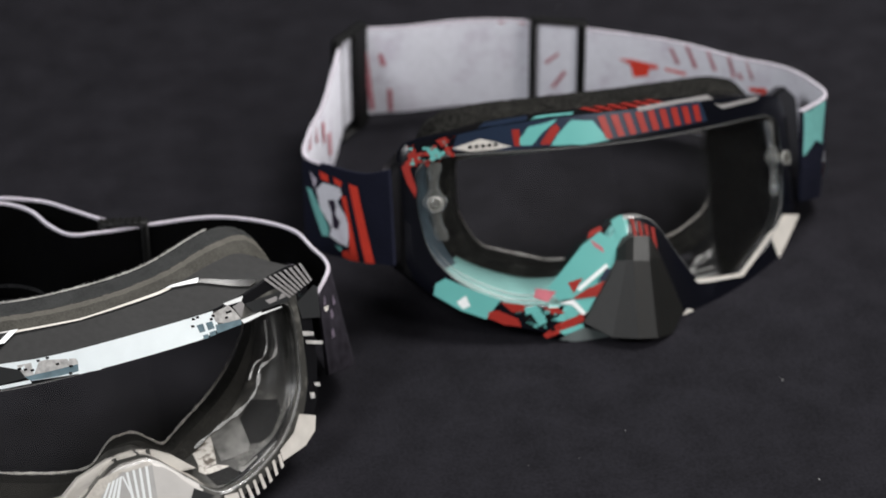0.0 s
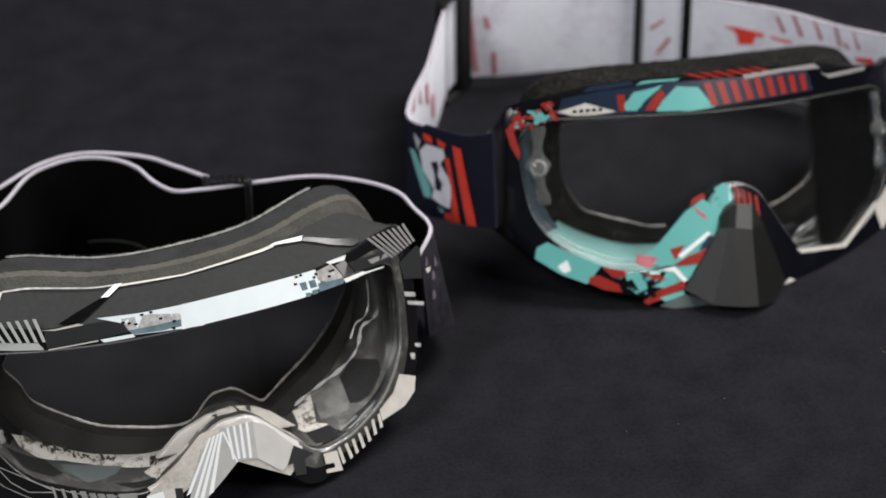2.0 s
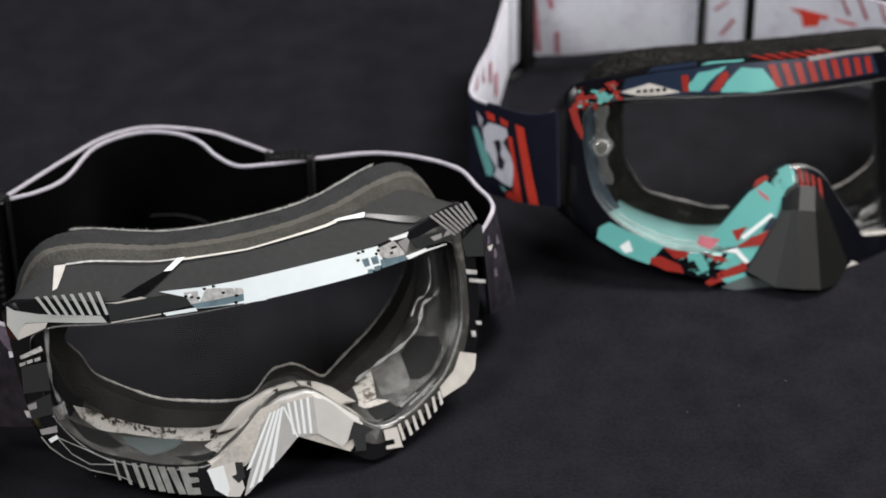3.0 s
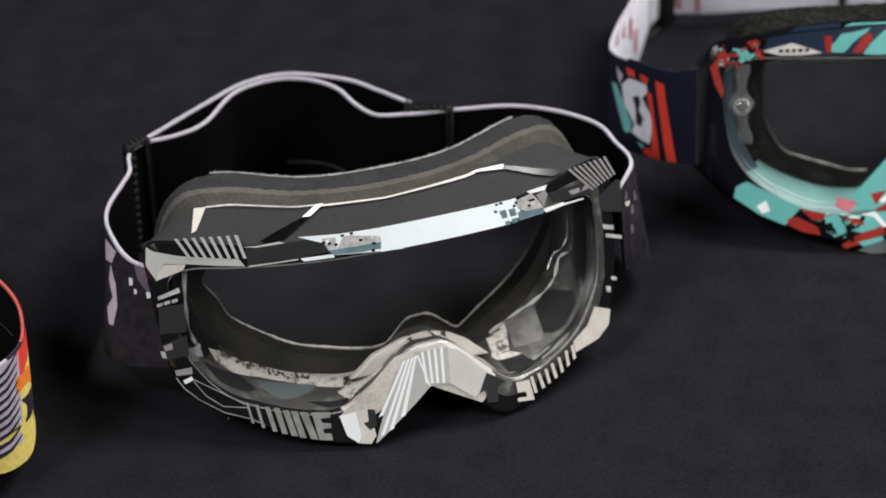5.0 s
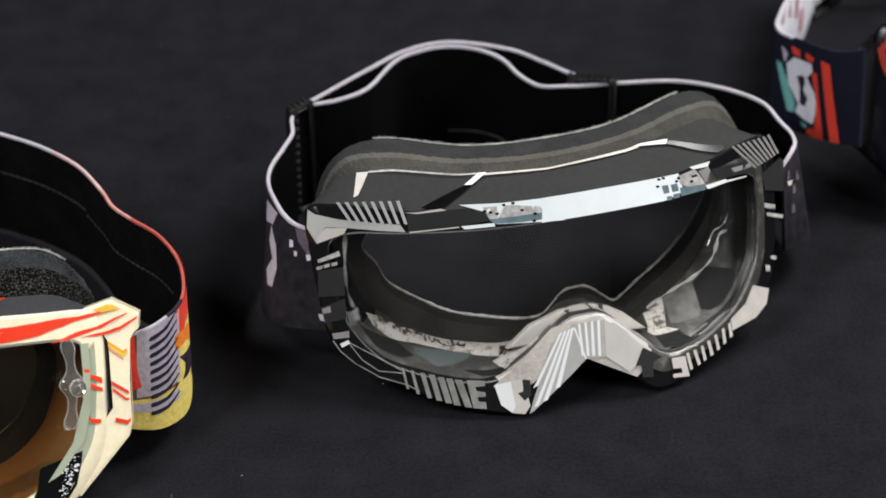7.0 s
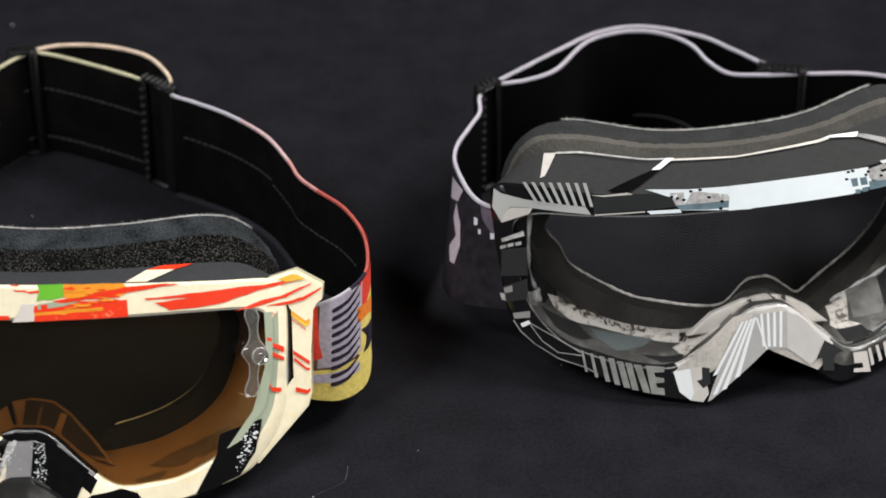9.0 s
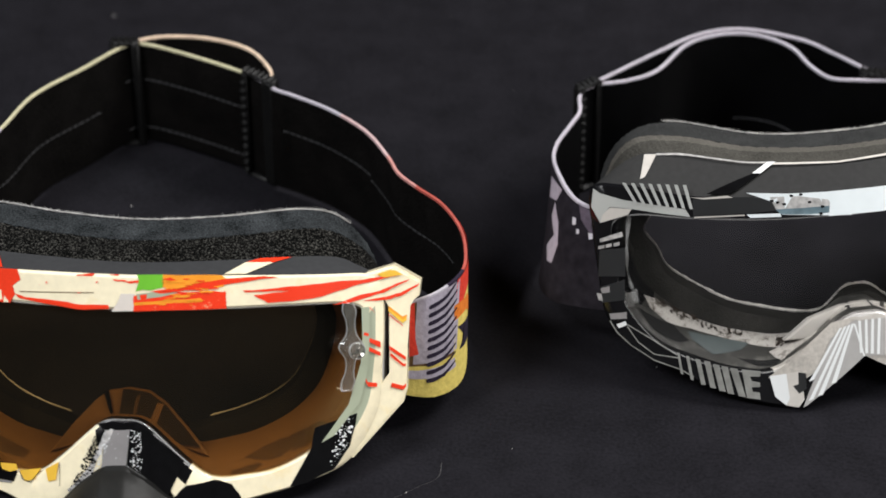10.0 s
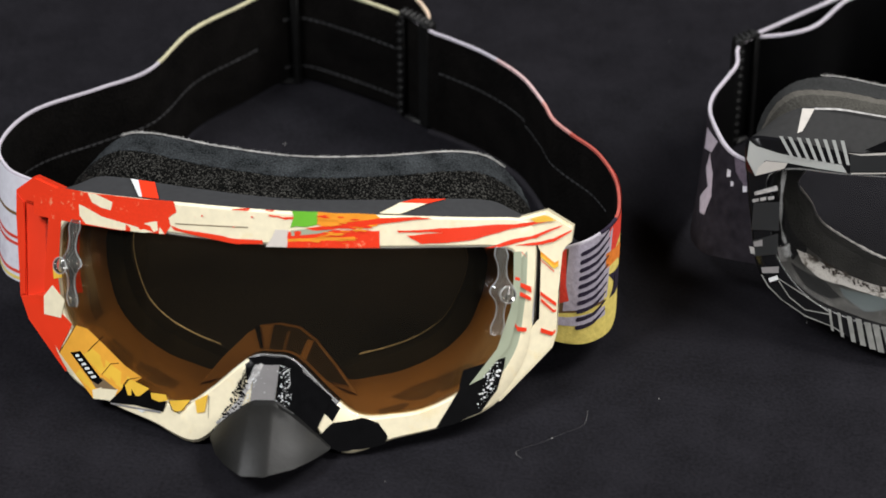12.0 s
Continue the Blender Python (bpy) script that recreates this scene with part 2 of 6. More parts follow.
def loft(rings, mats=None, closed_round=True, closed_profile=False, bm=None):
    """Skins rings of equal length; mats gives a slot for each band."""
    bm = bm or bmesh.new()
    vs = [[bm.verts.new(p) for p in r] for r in rings]
    k, n = len(vs), len(vs[0])
    for i in range(k if closed_profile else k - 1):
        a, b = vs[i], vs[(i + 1) % k]
        for j in range(n if closed_round else n - 1):
            f = bm.faces.new((a[j], a[(j + 1) % n], b[(j + 1) % n], b[j]))
            if mats:
                f.material_index = mats[i]
    return bm


WRAP = 4.0


def on_face(u, v, off=0.0):
    """A place on the curved front of a goggle: u across, v up (metres), off behind the face."""
    return Vector((u, WRAP * u * u + off, v))


def contour(half, n=8):
    """A closed loop, in metres, from one half's corners in millimetres, or from a pair of unlike halves."""
    right, left = half if isinstance(half, tuple) else (half, half)
    pts = list(right) + [(-u, v) for u, v in left[-2:0:-1]]
    return [p / 1000 for p in spline([(u, v, 0) for u, v in pts], n, True)]


def ring(c, off, skew=0.0):
    return [on_face(p.x + skew * off, p.y, off) for p in c]


def between(a, b, f):
    return [p.lerp(q, f) for p, q in zip(a, b)]


def block(corners, depth, off=0.0, bevel=0.0, bm=None):
    """A solid plate on the goggle's curved face from a loop of (u, v) millimetres."""
    bm = bm or bmesh.new()
    front = [bm.verts.new(on_face(u / 1000, v / 1000, off)) for u, v in corners]
    back = [bm.verts.new(on_face(u / 1000, v / 1000, off + depth)) for u, v in corners]
    n = len(corners)
    fs = [bm.faces.new(front), bm.faces.new(back[::-1])]
    for i in range(n):
        fs.append(bm.faces.new((front[i], back[i], back[(i + 1) % n], front[(i + 1) % n])))
    if bevel:
        bmesh.ops.bevel(bm, geom=[e for e in bm.edges if e.verts[0] in front and e.verts[1] in front], offset=bevel, segments=2, affect="EDGES")
    return bm


# Half contours of the goggle frames, millimetres, from the top's middle round to the nose.
ORANGE_SHAPE = {
    "lens": [(0, 28.2), (25, 28.8), (50, 29.8), (64, 29.8), (69, 27), (69.8, 20), (69.5, 12), (66.5, 0), (58, -11), (46, -18.5), (36, -20.8), (26, -21), (18, -15.5), (7, -5.6), (0, -4.2)],
    "outer": [(0, 38.5), (27, 38.7), (55, 38.7), (70, 38.5), (74, 35), (74.8, 22), (74.5, 12), (73.5, -3), (65, -17.5), (51, -24), (36.5, -28), (22.5, -32.6), (13, -25), (5, -18.9), (0, -18.2)],
    "wall": [(0, 41), (28, 42), (56, 43), (66, 40), (72, 35), (73, 22), (73, 12), (71, -2), (62, -15), (49, -21), (36, -25), (24, -28), (14, -20), (6, -15), (0, -14)],
    "middle": [(0, 46.5), (26, 48), (52, 50.5), (64, 46), (71, 38), (72.5, 25), (71, 10), (68, -4), (58, -15), (46, -20.5), (34, -24), (24, -26), (14, -17.5), (6, -12.5), (0, -12)],
    "back": [(0, 51.7), (24, 53), (48, 55.2), (60, 52), (69, 41), (71.5, 26), (70, 8), (64, -6), (54, -15), (43, -20), (33, -23), (24, -24), (14, -14.5), (6, -9.5), (0, -9)],
    "skew": 0.0,
    "face": [(0, 29), (24, 30), (44, 30), (50.5, 28), (52.5, 24), (52.4, 19), (50.6, 12.4), (46.4, 4.2), (39.5, -1.4), (31, -5.2), (23, -7.6), (16, -9.5), (10, -7.8), (5, -5.2), (0, -4.6)],
}
BW_SHAPE = dict(
    ORANGE_SHAPE,
    skew=0.13,
    lens=([(0, 26.4), (25, 26.6), (48, 28), (62, 29.3), (69, 27), (69.8, 20), (69.2, 12), (66.5, 0), (58, -12), (47, -18.8), (39, -21.6), (30, -21.8), (22, -15.5), (12, -6.4), (5, -5)],
          [(0, 26.4), (25, 26.6), (48, 28), (62, 29.3), (69, 27), (69.8, 20), (69.2, 12), (66.5, 0), (58, -11.4), (46, -17.6), (36, -20.4), (25, -20.8), (14, -15), (2, -6.4), (-5, -5)]),
    outer=([(0, 33), (25, 33.2), (48, 35), (66, 38.8), (75, 37.5), (75.2, 22), (74.5, 12), (73, -1), (66.5, -15), (54.6, -22.6), (42.8, -27.9), (27.5, -32.8), (18.5, -27.6), (11, -19.2), (6.5, -18)],
           [(0, 33), (25, 33.2), (48, 35), (66, 38.8), (75, 37.5), (75.2, 22), (74.5, 12), (73, -2), (66.5, -12.4), (53.6, -19.8), (41, -26.8), (24.5, -32), (15.5, -31.6), (4, -24), (-6.5, -18)]),
    wall=[(0, 41), (28, 42.5), (47, 46.2), (59, 46.3), (69, 38.5), (73, 22), (73, 12), (71, -2), (62, -13), (49, -18.5), (36, -23.5), (24, -26.5), (13, -20), (5, -15), (0, -14)],
    middle=[(0, 44.5), (26, 46), (49, 50.6), (62.5, 49.5), (70, 39), (72.5, 25), (71, 10), (68, -4), (58, -14), (46, -19), (34, -22.5), (24, -24.5), (14, -17.5), (6, -12.5), (0, -12)],
    back=[(0, 47.3), (24, 48.4), (49, 53.6), (62, 51), (70, 41), (72.5, 26), (70, 8), (64, -6), (54, -14), (43, -18.5), (33, -21.5), (24, -22.5), (14, -14.5), (6, -9.5), (0, -9)],
    face=([(0, 29), (24, 30), (44, 30), (54, 28), (57, 24), (56.4, 19), (53.5, 14.9), (46.8, 7.9), (38, 1.5), (28, -4), (22, -7.6), (18.5, -9), (14.5, -6.2), (10, -2.8), (5.5, -2.2)],
          [(0, 29), (24, 30), (44, 30), (55, 28), (57.5, 24.5), (59.7, 19.7), (56, 13.5), (52.8, 6.9), (43.3, 0.2), (35.1, -4.3), (26.5, -6.8), (14, -9.5), (6, -9.0), (-1, -3.2), (-5.5, -2.2)]),
)
BLUE_SHAPE = dict(
    ORANGE_SHAPE,
    skew=0.2,
    lens=[(0, 29.8), (25, 30.4), (50, 31.6), (64, 31.6), (69.5, 28), (70.5, 20), (70, 10), (67.5, -1), (60, -11), (46, -19.5), (36, -21.5), (25, -21.2), (17, -12), (8, 1), (0, 4.4)],
    outer=[(0, 40.6), (27, 41), (52, 39.6), (68, 38.8), (74.5, 35), (75.5, 22), (75.5, 10), (75.5, -5), (66, -17.5), (52, -25.5), (38, -30.5), (25, -34.4), (15, -30), (9, -14), (0, -9)],
    wall=[(0, 42.6), (28, 42.6), (46, 41.6), (58, 39.2), (68, 34.5), (73, 22), (73, 12), (72, -4), (62, -15), (49, -22), (36, -27), (25, -30), (15, -24), (8, -10), (0, -6)],
    middle=[(0, 46), (26, 46.5), (50, 46.5), (60, 44), (65.5, 37.5), (68, 25), (69, 10), (67, -4), (58, -15), (46, -20.5), (34, -24), (24, -26), (14, -16), (7, -5), (0, -2)],
    back=[(0, 47.3), (24, 47.4), (48, 47.2), (58, 45), (64.5, 39), (68, 26), (68, 8), (64, -6), (54, -15), (43, -20), (33, -23), (24, -24), (14, -13), (7, -2), (0, 0.5)],
    face=([(0, 28.5), (24, 29), (38, 28.6), (45, 27.5), (47.3, 24.5), (47.8, 17), (47.8, 9), (43.8, 0.5), (36, -4), (28, -7), (22, -8), (18, -6.5), (14, -1), (11, 2.5), (7, 3.6)],
          [(0, 28.5), (24, 29), (44, 29.5), (51, 29.3), (53.3, 27.5), (54, 18), (53.7, 9.6), (48.6, -0.9), (42.3, -4.2), (33, -7.4), (24, -10), (12, -9.6), (5, -4), (-1, 1), (-7, 3.6)]),
)


def flat_patch(corners, step, place, folds=()):
    """A thin printed shape: a loop in two coordinates, cut across the first one and laid by place()."""
    bm = bmesh.new()
    bm.faces.new([bm.verts.new((x, y, 0)) for x, y in corners])
    lo, hi = min(x for x, y in corners), max(x for x, y in corners)
    x = math.floor(lo / step) * step + step
    while x < hi:
        bmesh.ops.bisect_plane(bm, geom=bm.verts[:] + bm.edges[:] + bm.faces[:], plane_co=(x, 0, 0), plane_no=(1, 0, 0))
        x += step
    for y in folds:
        bmesh.ops.bisect_plane(bm, geom=bm.verts[:] + bm.edges[:] + bm.faces[:], plane_co=(0, y, 0), plane_no=(0, 1, 0))
    for v in bm.verts:
        v.co = place(v.co.x, v.co.y)
    return bm


def ragged(corners, amount, rnd, n=3):
    """Breaks straight print edges into slightly uneven ones."""
    out = []
    for (x0, y0), (x1, y1) in zip(corners, corners[1:] + corners[:1]):
        for i in range(n):
            f = i / n
            k = amount if i else 0
            out.append((x0 + (x1 - x0) * f + rnd.uniform(-k, k), y0 + (y1 - y0) * f + rnd.uniform(-k, k)))
    return out


def proud(g):
    """Each print on a thing lies a hair above the one before it."""
    return 0.00013 + 0.000004 * len(g.children)


def graphic(g, corners, mat, off=0.0, rough=0.0):
    rnd = random.Random(round(corners[0][0] * 10))
    pts = ragged(corners, rough, rnd) if rough else corners
    lift = off - proud(g)
    return part("graphic", flat_patch(pts, 4.0, lambda u, v: on_face(u / 1000, v / 1000, lift)), mat, g)


INNER_STEPS = ((0, 0.0055), (25, 0.0095), (50, 0.015), (62, 0.021))


def inner_place(shape, lift):
    """A function from hundredths of the way round, and hundredths from the lens to the face, to a place on the inner frame."""
    lens, face = contour(shape["lens"]), contour(shape["face"])
    n = len(lens)

    def place(a, f):
        i = int(a / 100 * n) % n
        k, j = a / 100 * n - int(a / 100 * n), (i + 1) % n
        p = lens[i].lerp(lens[j], k).lerp(face[i].lerp(face[j], k), f / 100)
        return on_face(p.x, p.y, np.interp(f, [q for q, o in INNER_STEPS], [o for q, o in INNER_STEPS]) - lift)

    return place


def inner_graphic(g, shape, corners, mat):
    """A printed shape on the inner frame."""
    return part("graphic", flat_patch(corners, 0.45, inner_place(shape, 0.0001 + proud(g)), (25, 50)), mat, g)


def inner_spatter(g, shape, a0, a1, f0, f1, n, size, mat, seed):
    """Blotches of paint over a stretch of the inner frame, one part."""
    rnd = random.Random(seed)
    place = inner_place(shape, 0.0003 + proud(g))
    bm = bmesh.new()
    for i in range(n):
        a, f = rnd.uniform(a0, a1), rnd.triangular(f0, f1)
        k, r, t0 = rnd.randint(5, 8), size * rnd.uniform(0.3, 1.0) ** 2, rnd.uniform(0, 6)
        bm.faces.new([bm.verts.new(place(a + 0.3 * r * rnd.uniform(0.5, 1.2) * math.cos(t0 + 6.283 * j / k), f + 4.0 * r * rnd.uniform(0.5, 1.2) * math.sin(t0 + 6.283 * j / k))) for j in range(k)])
    return part("spatter", bm, mat, g)


def moulded_ridge(g, points, off, size, mat, label="clear moulded ridge"):
    """A thin raised line of plastic along points of (u, v) millimetres, thicker and thinner by turns."""
    path = spline([(u, v, 0) for u, v in points], 6)
    rings = []
    for i, p in enumerate(path):
        q = on_face(p.x / 1000, p.y / 1000, off)
        d = (path[min(i + 1, len(path) - 1)] - path[max(i - 1, 0)]).normalized()
        w = size * (0.8 + 0.4 * math.sin(i * 0.9) + 0.25 * math.sin(i * 0.37))
        rings.append([q + Vector((-d.y * c * w, -s_ * w * 0.6, d.x * c * w)) for c, s_ in ((1, 0), (0.5, 0.8), (-0.5, 0.8), (-1, 0), (-0.5, -0.8), (0.5, -0.8))])
    return part("ridge", loft(rings), mat, g, label)


def spatter(g, quad, n, size, mat, seed, long=1.0):
    """Loose specks of paint scattered over a quad of (u, v) millimetres, one part."""
    rnd = random.Random(seed)
    off = -proud(g)
    bm = bmesh.new()
    a, b, c, d = (Vector(q) for q in quad)
    for i in range(n):
        p = a.lerp(b, rnd.random()).lerp(d.lerp(c, rnd.random()), rnd.random())
        r = size * rnd.uniform(0.3, 1.0) ** 2
        k = rnd.randint(5, 7)
        t0 = rnd.uniform(0, 6)
        squash = rnd.uniform(0.5, 1.0)
        bm.faces.new([bm.verts.new(on_face((p.x + long * r * rnd.uniform(0.6, 1.2) * math.cos(t0 + 6.283 * j / k)) / 1000, (p.y + squash * r * rnd.uniform(0.6, 1.2) * math.sin(t0 + 6.283 * j / k)) / 1000, off)) for j in range(k)])
    return part("spatter", bm, mat, g)


def bars(g, a, b, c, d, n, fill, mat):
    """n printed bars across the quad a (top start), b (low start), c (top end), d (low end)."""
    off = -proud(g)
    for i in range(n):
        f0, f1 = i / n, (i + fill) / n
        q = [Vector(a).lerp(Vector(c), f0), Vector(a).lerp(Vector(c), f1), Vector(b).lerp(Vector(d), f1), Vector(b).lerp(Vector(d), f0)]
        part("graphic", flat_patch([(p.x, p.y) for p in q], 4.0, lambda u, v: on_face(u / 1000, v / 1000, off)), mat, g)


def goggle_frame(g, shape, paint, wall, inner, low_inner, lips=()):
    """lips: paints of the lens lip, each with a test of u and v."""
    lens, outer, back, face = (contour(shape[k]) for k in ("lens", "outer", "wall", "face"))
    bm = loft([ring(lens, 0.005), ring(lens, 0.0008), ring(between(lens, outer, 0.08), 0), ring(between(lens, outer, 0.5), 0), ring(between(lens, outer, 0.92), 0),
               ring(outer, 0.001), ring(back, 0.012), ring(between(back, face, 0.4), 0.013)], [0, 0, 0, 0, 0, 1, 1, 2], closed_profile=True)
    bm.faces.ensure_lookup_table()
    for f in bm.faces[:3 * len(lens)]:
        c = f.calc_center_median() * 1000
        for k, (mat, test) in enumerate(lips):
            if test(c.x, c.z):
                f.material_index = 3 + k
    frame_ob = part("frame", bm, [paint, wall, inner, *(mat for mat, test in lips)], g)
    bm = loft([ring(between(lens, outer, -0.01), 0.0055), ring(between(lens, face, 0.25), 0.0095), ring(between(lens, face, 0.5), 0.015), ring(between(lens, face, 0.62), 0.021)])
    for i, f in enumerate(bm.faces):
        c = f.calc_center_median()
        if low_inner(c.x * 1000, c.z * 1000):
            f.material_index = 1 + i // len(lens)
    inner_ob = part("inner_frame", bm, [inner, *low_inner.paints], g)
    return frame_ob, inner_ob


def goggle_lens(g, shape, mat, label):
    lens = contour(shape["lens"])
    bm = bmesh.new()
    mid = Vector((0, 0.012, 0))
    n = len(lens)
    for off in (0.0028, 0.0038):
        rings = [[on_face(p.x, p.y, off) for p in between(lens, [mid] * n, f)] for f in (0.0, 0.15, 0.35, 0.55, 0.75, 0.92)]
        start = len(bm.verts)
        loft(rings, bm=bm)
        last = list(bm.verts)[-n:]
        c = bm.verts.new(on_face(0, 0.012, off))
        for j in range(n):
            bm.faces.new((last[j], last[(j + 1) % n], c))
    bm.verts.ensure_lookup_table()
    half = len(bm.verts) // 2
    for j in range(n):
        bm.faces.new((bm.verts[j], bm.verts[(j + 1) % n], bm.verts[half + (j + 1) % n], bm.verts[half + j]))
    ob = part("lens", bm, mat, g, label)
    ob.visible_shadow = False
    # A pale bead puts the lens edge's highlight into the shape.
    edge = ring(between(lens, contour(shape["outer"]), 0.02), 0.0006)
    bm = loft([[p + Vector((0, dy, dz)) * 0.00035 for p in edge] for dy, dz in ((-1, 0), (0, 1), (1, 0), (0, -1))], closed_profile=True)
    part("lens_edge", bm, RIM, ob, "clear lens edge with a built-in highlight line")
    return ob


def lens_channel(g, shape):
    """The clear moulded groove that shows just inside the lens."""
    lens, face = contour(shape["lens"]), contour(shape["face"])
    for f, off, size in ((0.10, 0.0062, 0.0003), (0.22, 0.0085, 0.00025)):
        edge = ring(between(lens, face, f), off)
        bm = loft([[p + Vector((0, dy, dz)) * size for p in edge] for dy, dz in ((-1, 0), (0, 1.6), (1, 0), (0, -1.6))], closed_profile=True)
        part("lens_channel", bm, RIM, g, "clear moulded lens groove")


def nose_bridge(g, arch, mat, off=0.011):
    """The arched inner nose piece that stands behind the lens."""
    return part("nose_bridge", block(arch, 0.003, off, 0.0005), mat, g)


def plate_graphic(frame_ob, shape, corners, mat, lift=0.0004):
    """A printed shape on the plate above the brow: u millimetres, and 0 at the brow to 1 at the foam."""
    def height(key, u):
        pts = shape[key][0 if u > 0 else 1] if isinstance(shape[key], tuple) else shape[key]
        u = abs(u)
        for (u0, v0), (u1, v1) in zip(pts, pts[1:]):
            if u <= u1:
                return v0 + (v1 - v0) * (u - u0) / (u1 - u0)
        return pts[3][1]

    def place(u, f):
        f = f / 10
        v = height("outer", u) * (1 - f) + height("wall", u) * f
        return on_face(u / 1000, v / 1000 + lift, 0.001 + 0.011 * f - lift)

    return part("graphic", flat_patch([(u, f * 10) for u, f in corners], 3.0, place), mat, frame_ob)


def fuzz_line(g, loop, size, mat, seed, where, frayed=True):
    """The pale edge of the lining: an uneven cord along each stretch of a loop that passes the test, with short fibres where it is frayed."""
    rnd = random.Random(seed)
    n = len(loop)
    start = next((i for i in range(n) if not where(loop[i])), 0)
    runs, run = [], []
    for i in range(n + 1):
        p = loop[(start + i) % n]
        if where(p):
            run.append(p)
        elif run:
            runs.append(run)
            run = []
    runs += [run] if run else []
    for run in runs:
        if len(run) < 3:
            continue
        dense = [p.lerp(q, k / 4) for p, q in zip(run, run[1:]) for k in range(4)] + [run[-1]]
        rings = []
        for i, p in enumerate(dense):
            w = size * (0.75 + 0.45 * noise.noise(p * 500 + Vector((seed, 0, 0))) + rnd.uniform(-0.15, 0.15)) * min(1, 0.2 + i / 8, 0.2 + (len(dense) - 1 - i) / 8)
            p = p + Vector((0, 0, rnd.uniform(-0.1, 0.1) * size))
            rings.append([p + Vector((0, y * w, z * w)) for y, z in ((-1, 0), (-0.6, 0.8), (0.6, 0.8), (1, 0), (0.5, -0.7), (-0.5, -0.7))])
        cord = part("fuzz", loft(rings), mat, g, "frayed pale edge of the lining" if frayed else "pale rubbed edge of the lining")
        if frayed:
            bm = bmesh.new()
            for p, q in zip(dense, dense[1:]):
                for k in range(3):
                    o = p.lerp(q, rnd.random())
                    tip = Vector((rnd.uniform(-0.8, 0.8), rnd.uniform(-1.2, 0.2), rnd.uniform(-0.3, 1.2))).normalized() * size * rnd.uniform(1.2, 3.0)
                    side = tip.cross(Vector((0, -0.6, 0.8))).normalized() * 0.00009
                    bm.faces.new([bm.verts.new(v) for v in (o - side, o + side, o + tip)])
            tagged(part("fibres", bm, mat, cord, "short loose fibres"), kind="stuff")


def goggle_foam(g, shape, coarse, fleece, fuzz, outer_fuzz=None, inner_fuzz=None, seam=None, inside=None, lip=(0.38, 0.0213), torn=0.00015, rim=0.0007, flare=0.05):
    a, b, c, d = (contour(shape[k], 24) for k in ("wall", "middle", "back", "face"))
    rnd = random.Random(7)
    k = shape["skew"]

    def rough(r, s):
        return [p + Vector((rnd.uniform(-s, s), rnd.uniform(-s, s), rnd.uniform(-s, s))) for p in r]

    # inside: the darker tone given to the inner wall
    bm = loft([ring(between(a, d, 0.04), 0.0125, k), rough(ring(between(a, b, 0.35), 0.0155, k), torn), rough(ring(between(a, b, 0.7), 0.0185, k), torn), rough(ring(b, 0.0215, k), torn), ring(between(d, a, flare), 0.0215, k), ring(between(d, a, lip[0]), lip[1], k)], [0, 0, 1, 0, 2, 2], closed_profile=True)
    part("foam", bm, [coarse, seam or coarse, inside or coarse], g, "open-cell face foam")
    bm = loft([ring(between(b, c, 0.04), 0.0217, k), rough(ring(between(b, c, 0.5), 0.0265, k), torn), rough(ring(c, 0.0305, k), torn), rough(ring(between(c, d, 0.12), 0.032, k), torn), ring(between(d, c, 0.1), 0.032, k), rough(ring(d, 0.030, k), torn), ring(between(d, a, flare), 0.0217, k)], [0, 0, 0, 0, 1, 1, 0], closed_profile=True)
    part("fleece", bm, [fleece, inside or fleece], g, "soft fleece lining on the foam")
    if outer_fuzz:
        fuzz_line(g, ring(between(c, d, -0.012), 0.0314, k), 0.0004, fuzz, 3, outer_fuzz)
    if inner_fuzz:
        fuzz_line(g, ring(between(d, c, -0.02), 0.0314, k), rim, RIMFUZZ, 5, inner_fuzz, False)


JOINED_ARM = [(68, 38.4), (77, 41), (85, 36), (84.6, 31.4), (81.5, 28.8), (81.7, 3.4), (80.8, -0.6), (66.5, -16.8), (62, -15), (69, -5), (72.4, 2), (73, 5), (77.2, 8), (76.7, 28.8), (73.6, 31), (73, 34)]
POCKET_ARM = (
    ([(68, 38.4), (80, 41.5), (87, 36.5), (83.4, 33.2), (73.4, 32.6)], 0.0002),
    ([(83.4, 33.2), (87, 36.5), (86.4, 28), (84, 4), (81.6, 4.4), (83.2, 28)], 0.0002),
    ([(84, 4), (80.6, -2.8), (66.5, -16.8), (62, -15), (69, -5), (72.4, 2), (73, 6.4), (81.6, 4.4)], 0.0002),
)
WIDE_ARM = [(69, 38.6), (77, 41), (84, 36.5), (83.2, 28), (82.4, 4), (79.6, -2.8), (66.5, -16.8), (64, -14.5), (72.5, -4.5), (75.6, 1), (76.4, 6), (76.6, 30), (73, 34)]
LOW_ARM = [(66, 36), (72, 35.5), (77, 30.5), (79, 24), (80.5, 4), (79, -3), (66.5, -16.8), (64, -14.5), (72.5, -4.5), (75.6, 1), (76.4, 6), (75, 28), (70, 33)]
SLIM_ARM = [(69, 38.4), (75, 39), (79, 36.5), (78, 28), (76, 6), (73.4, -6), (66.5, -16.8), (64, -14.5), (70, -6), (72.5, 6), (73.5, 30), (72, 34)]


def slot_bevel(arm, side):
    rows = [[on_face(side * u / 1000, v / 1000, o) for v in (33, 28, 20, 12, 7, 3)] for u, o in ((73.8, 0.0002), (74.5, 0.0010), (75.0, 0.0035), (75.2, 0.008))]
    part("slot_bevel", loft(rows, closed_round=False), BEVEL, arm, "pale bevel beside the strap slot")


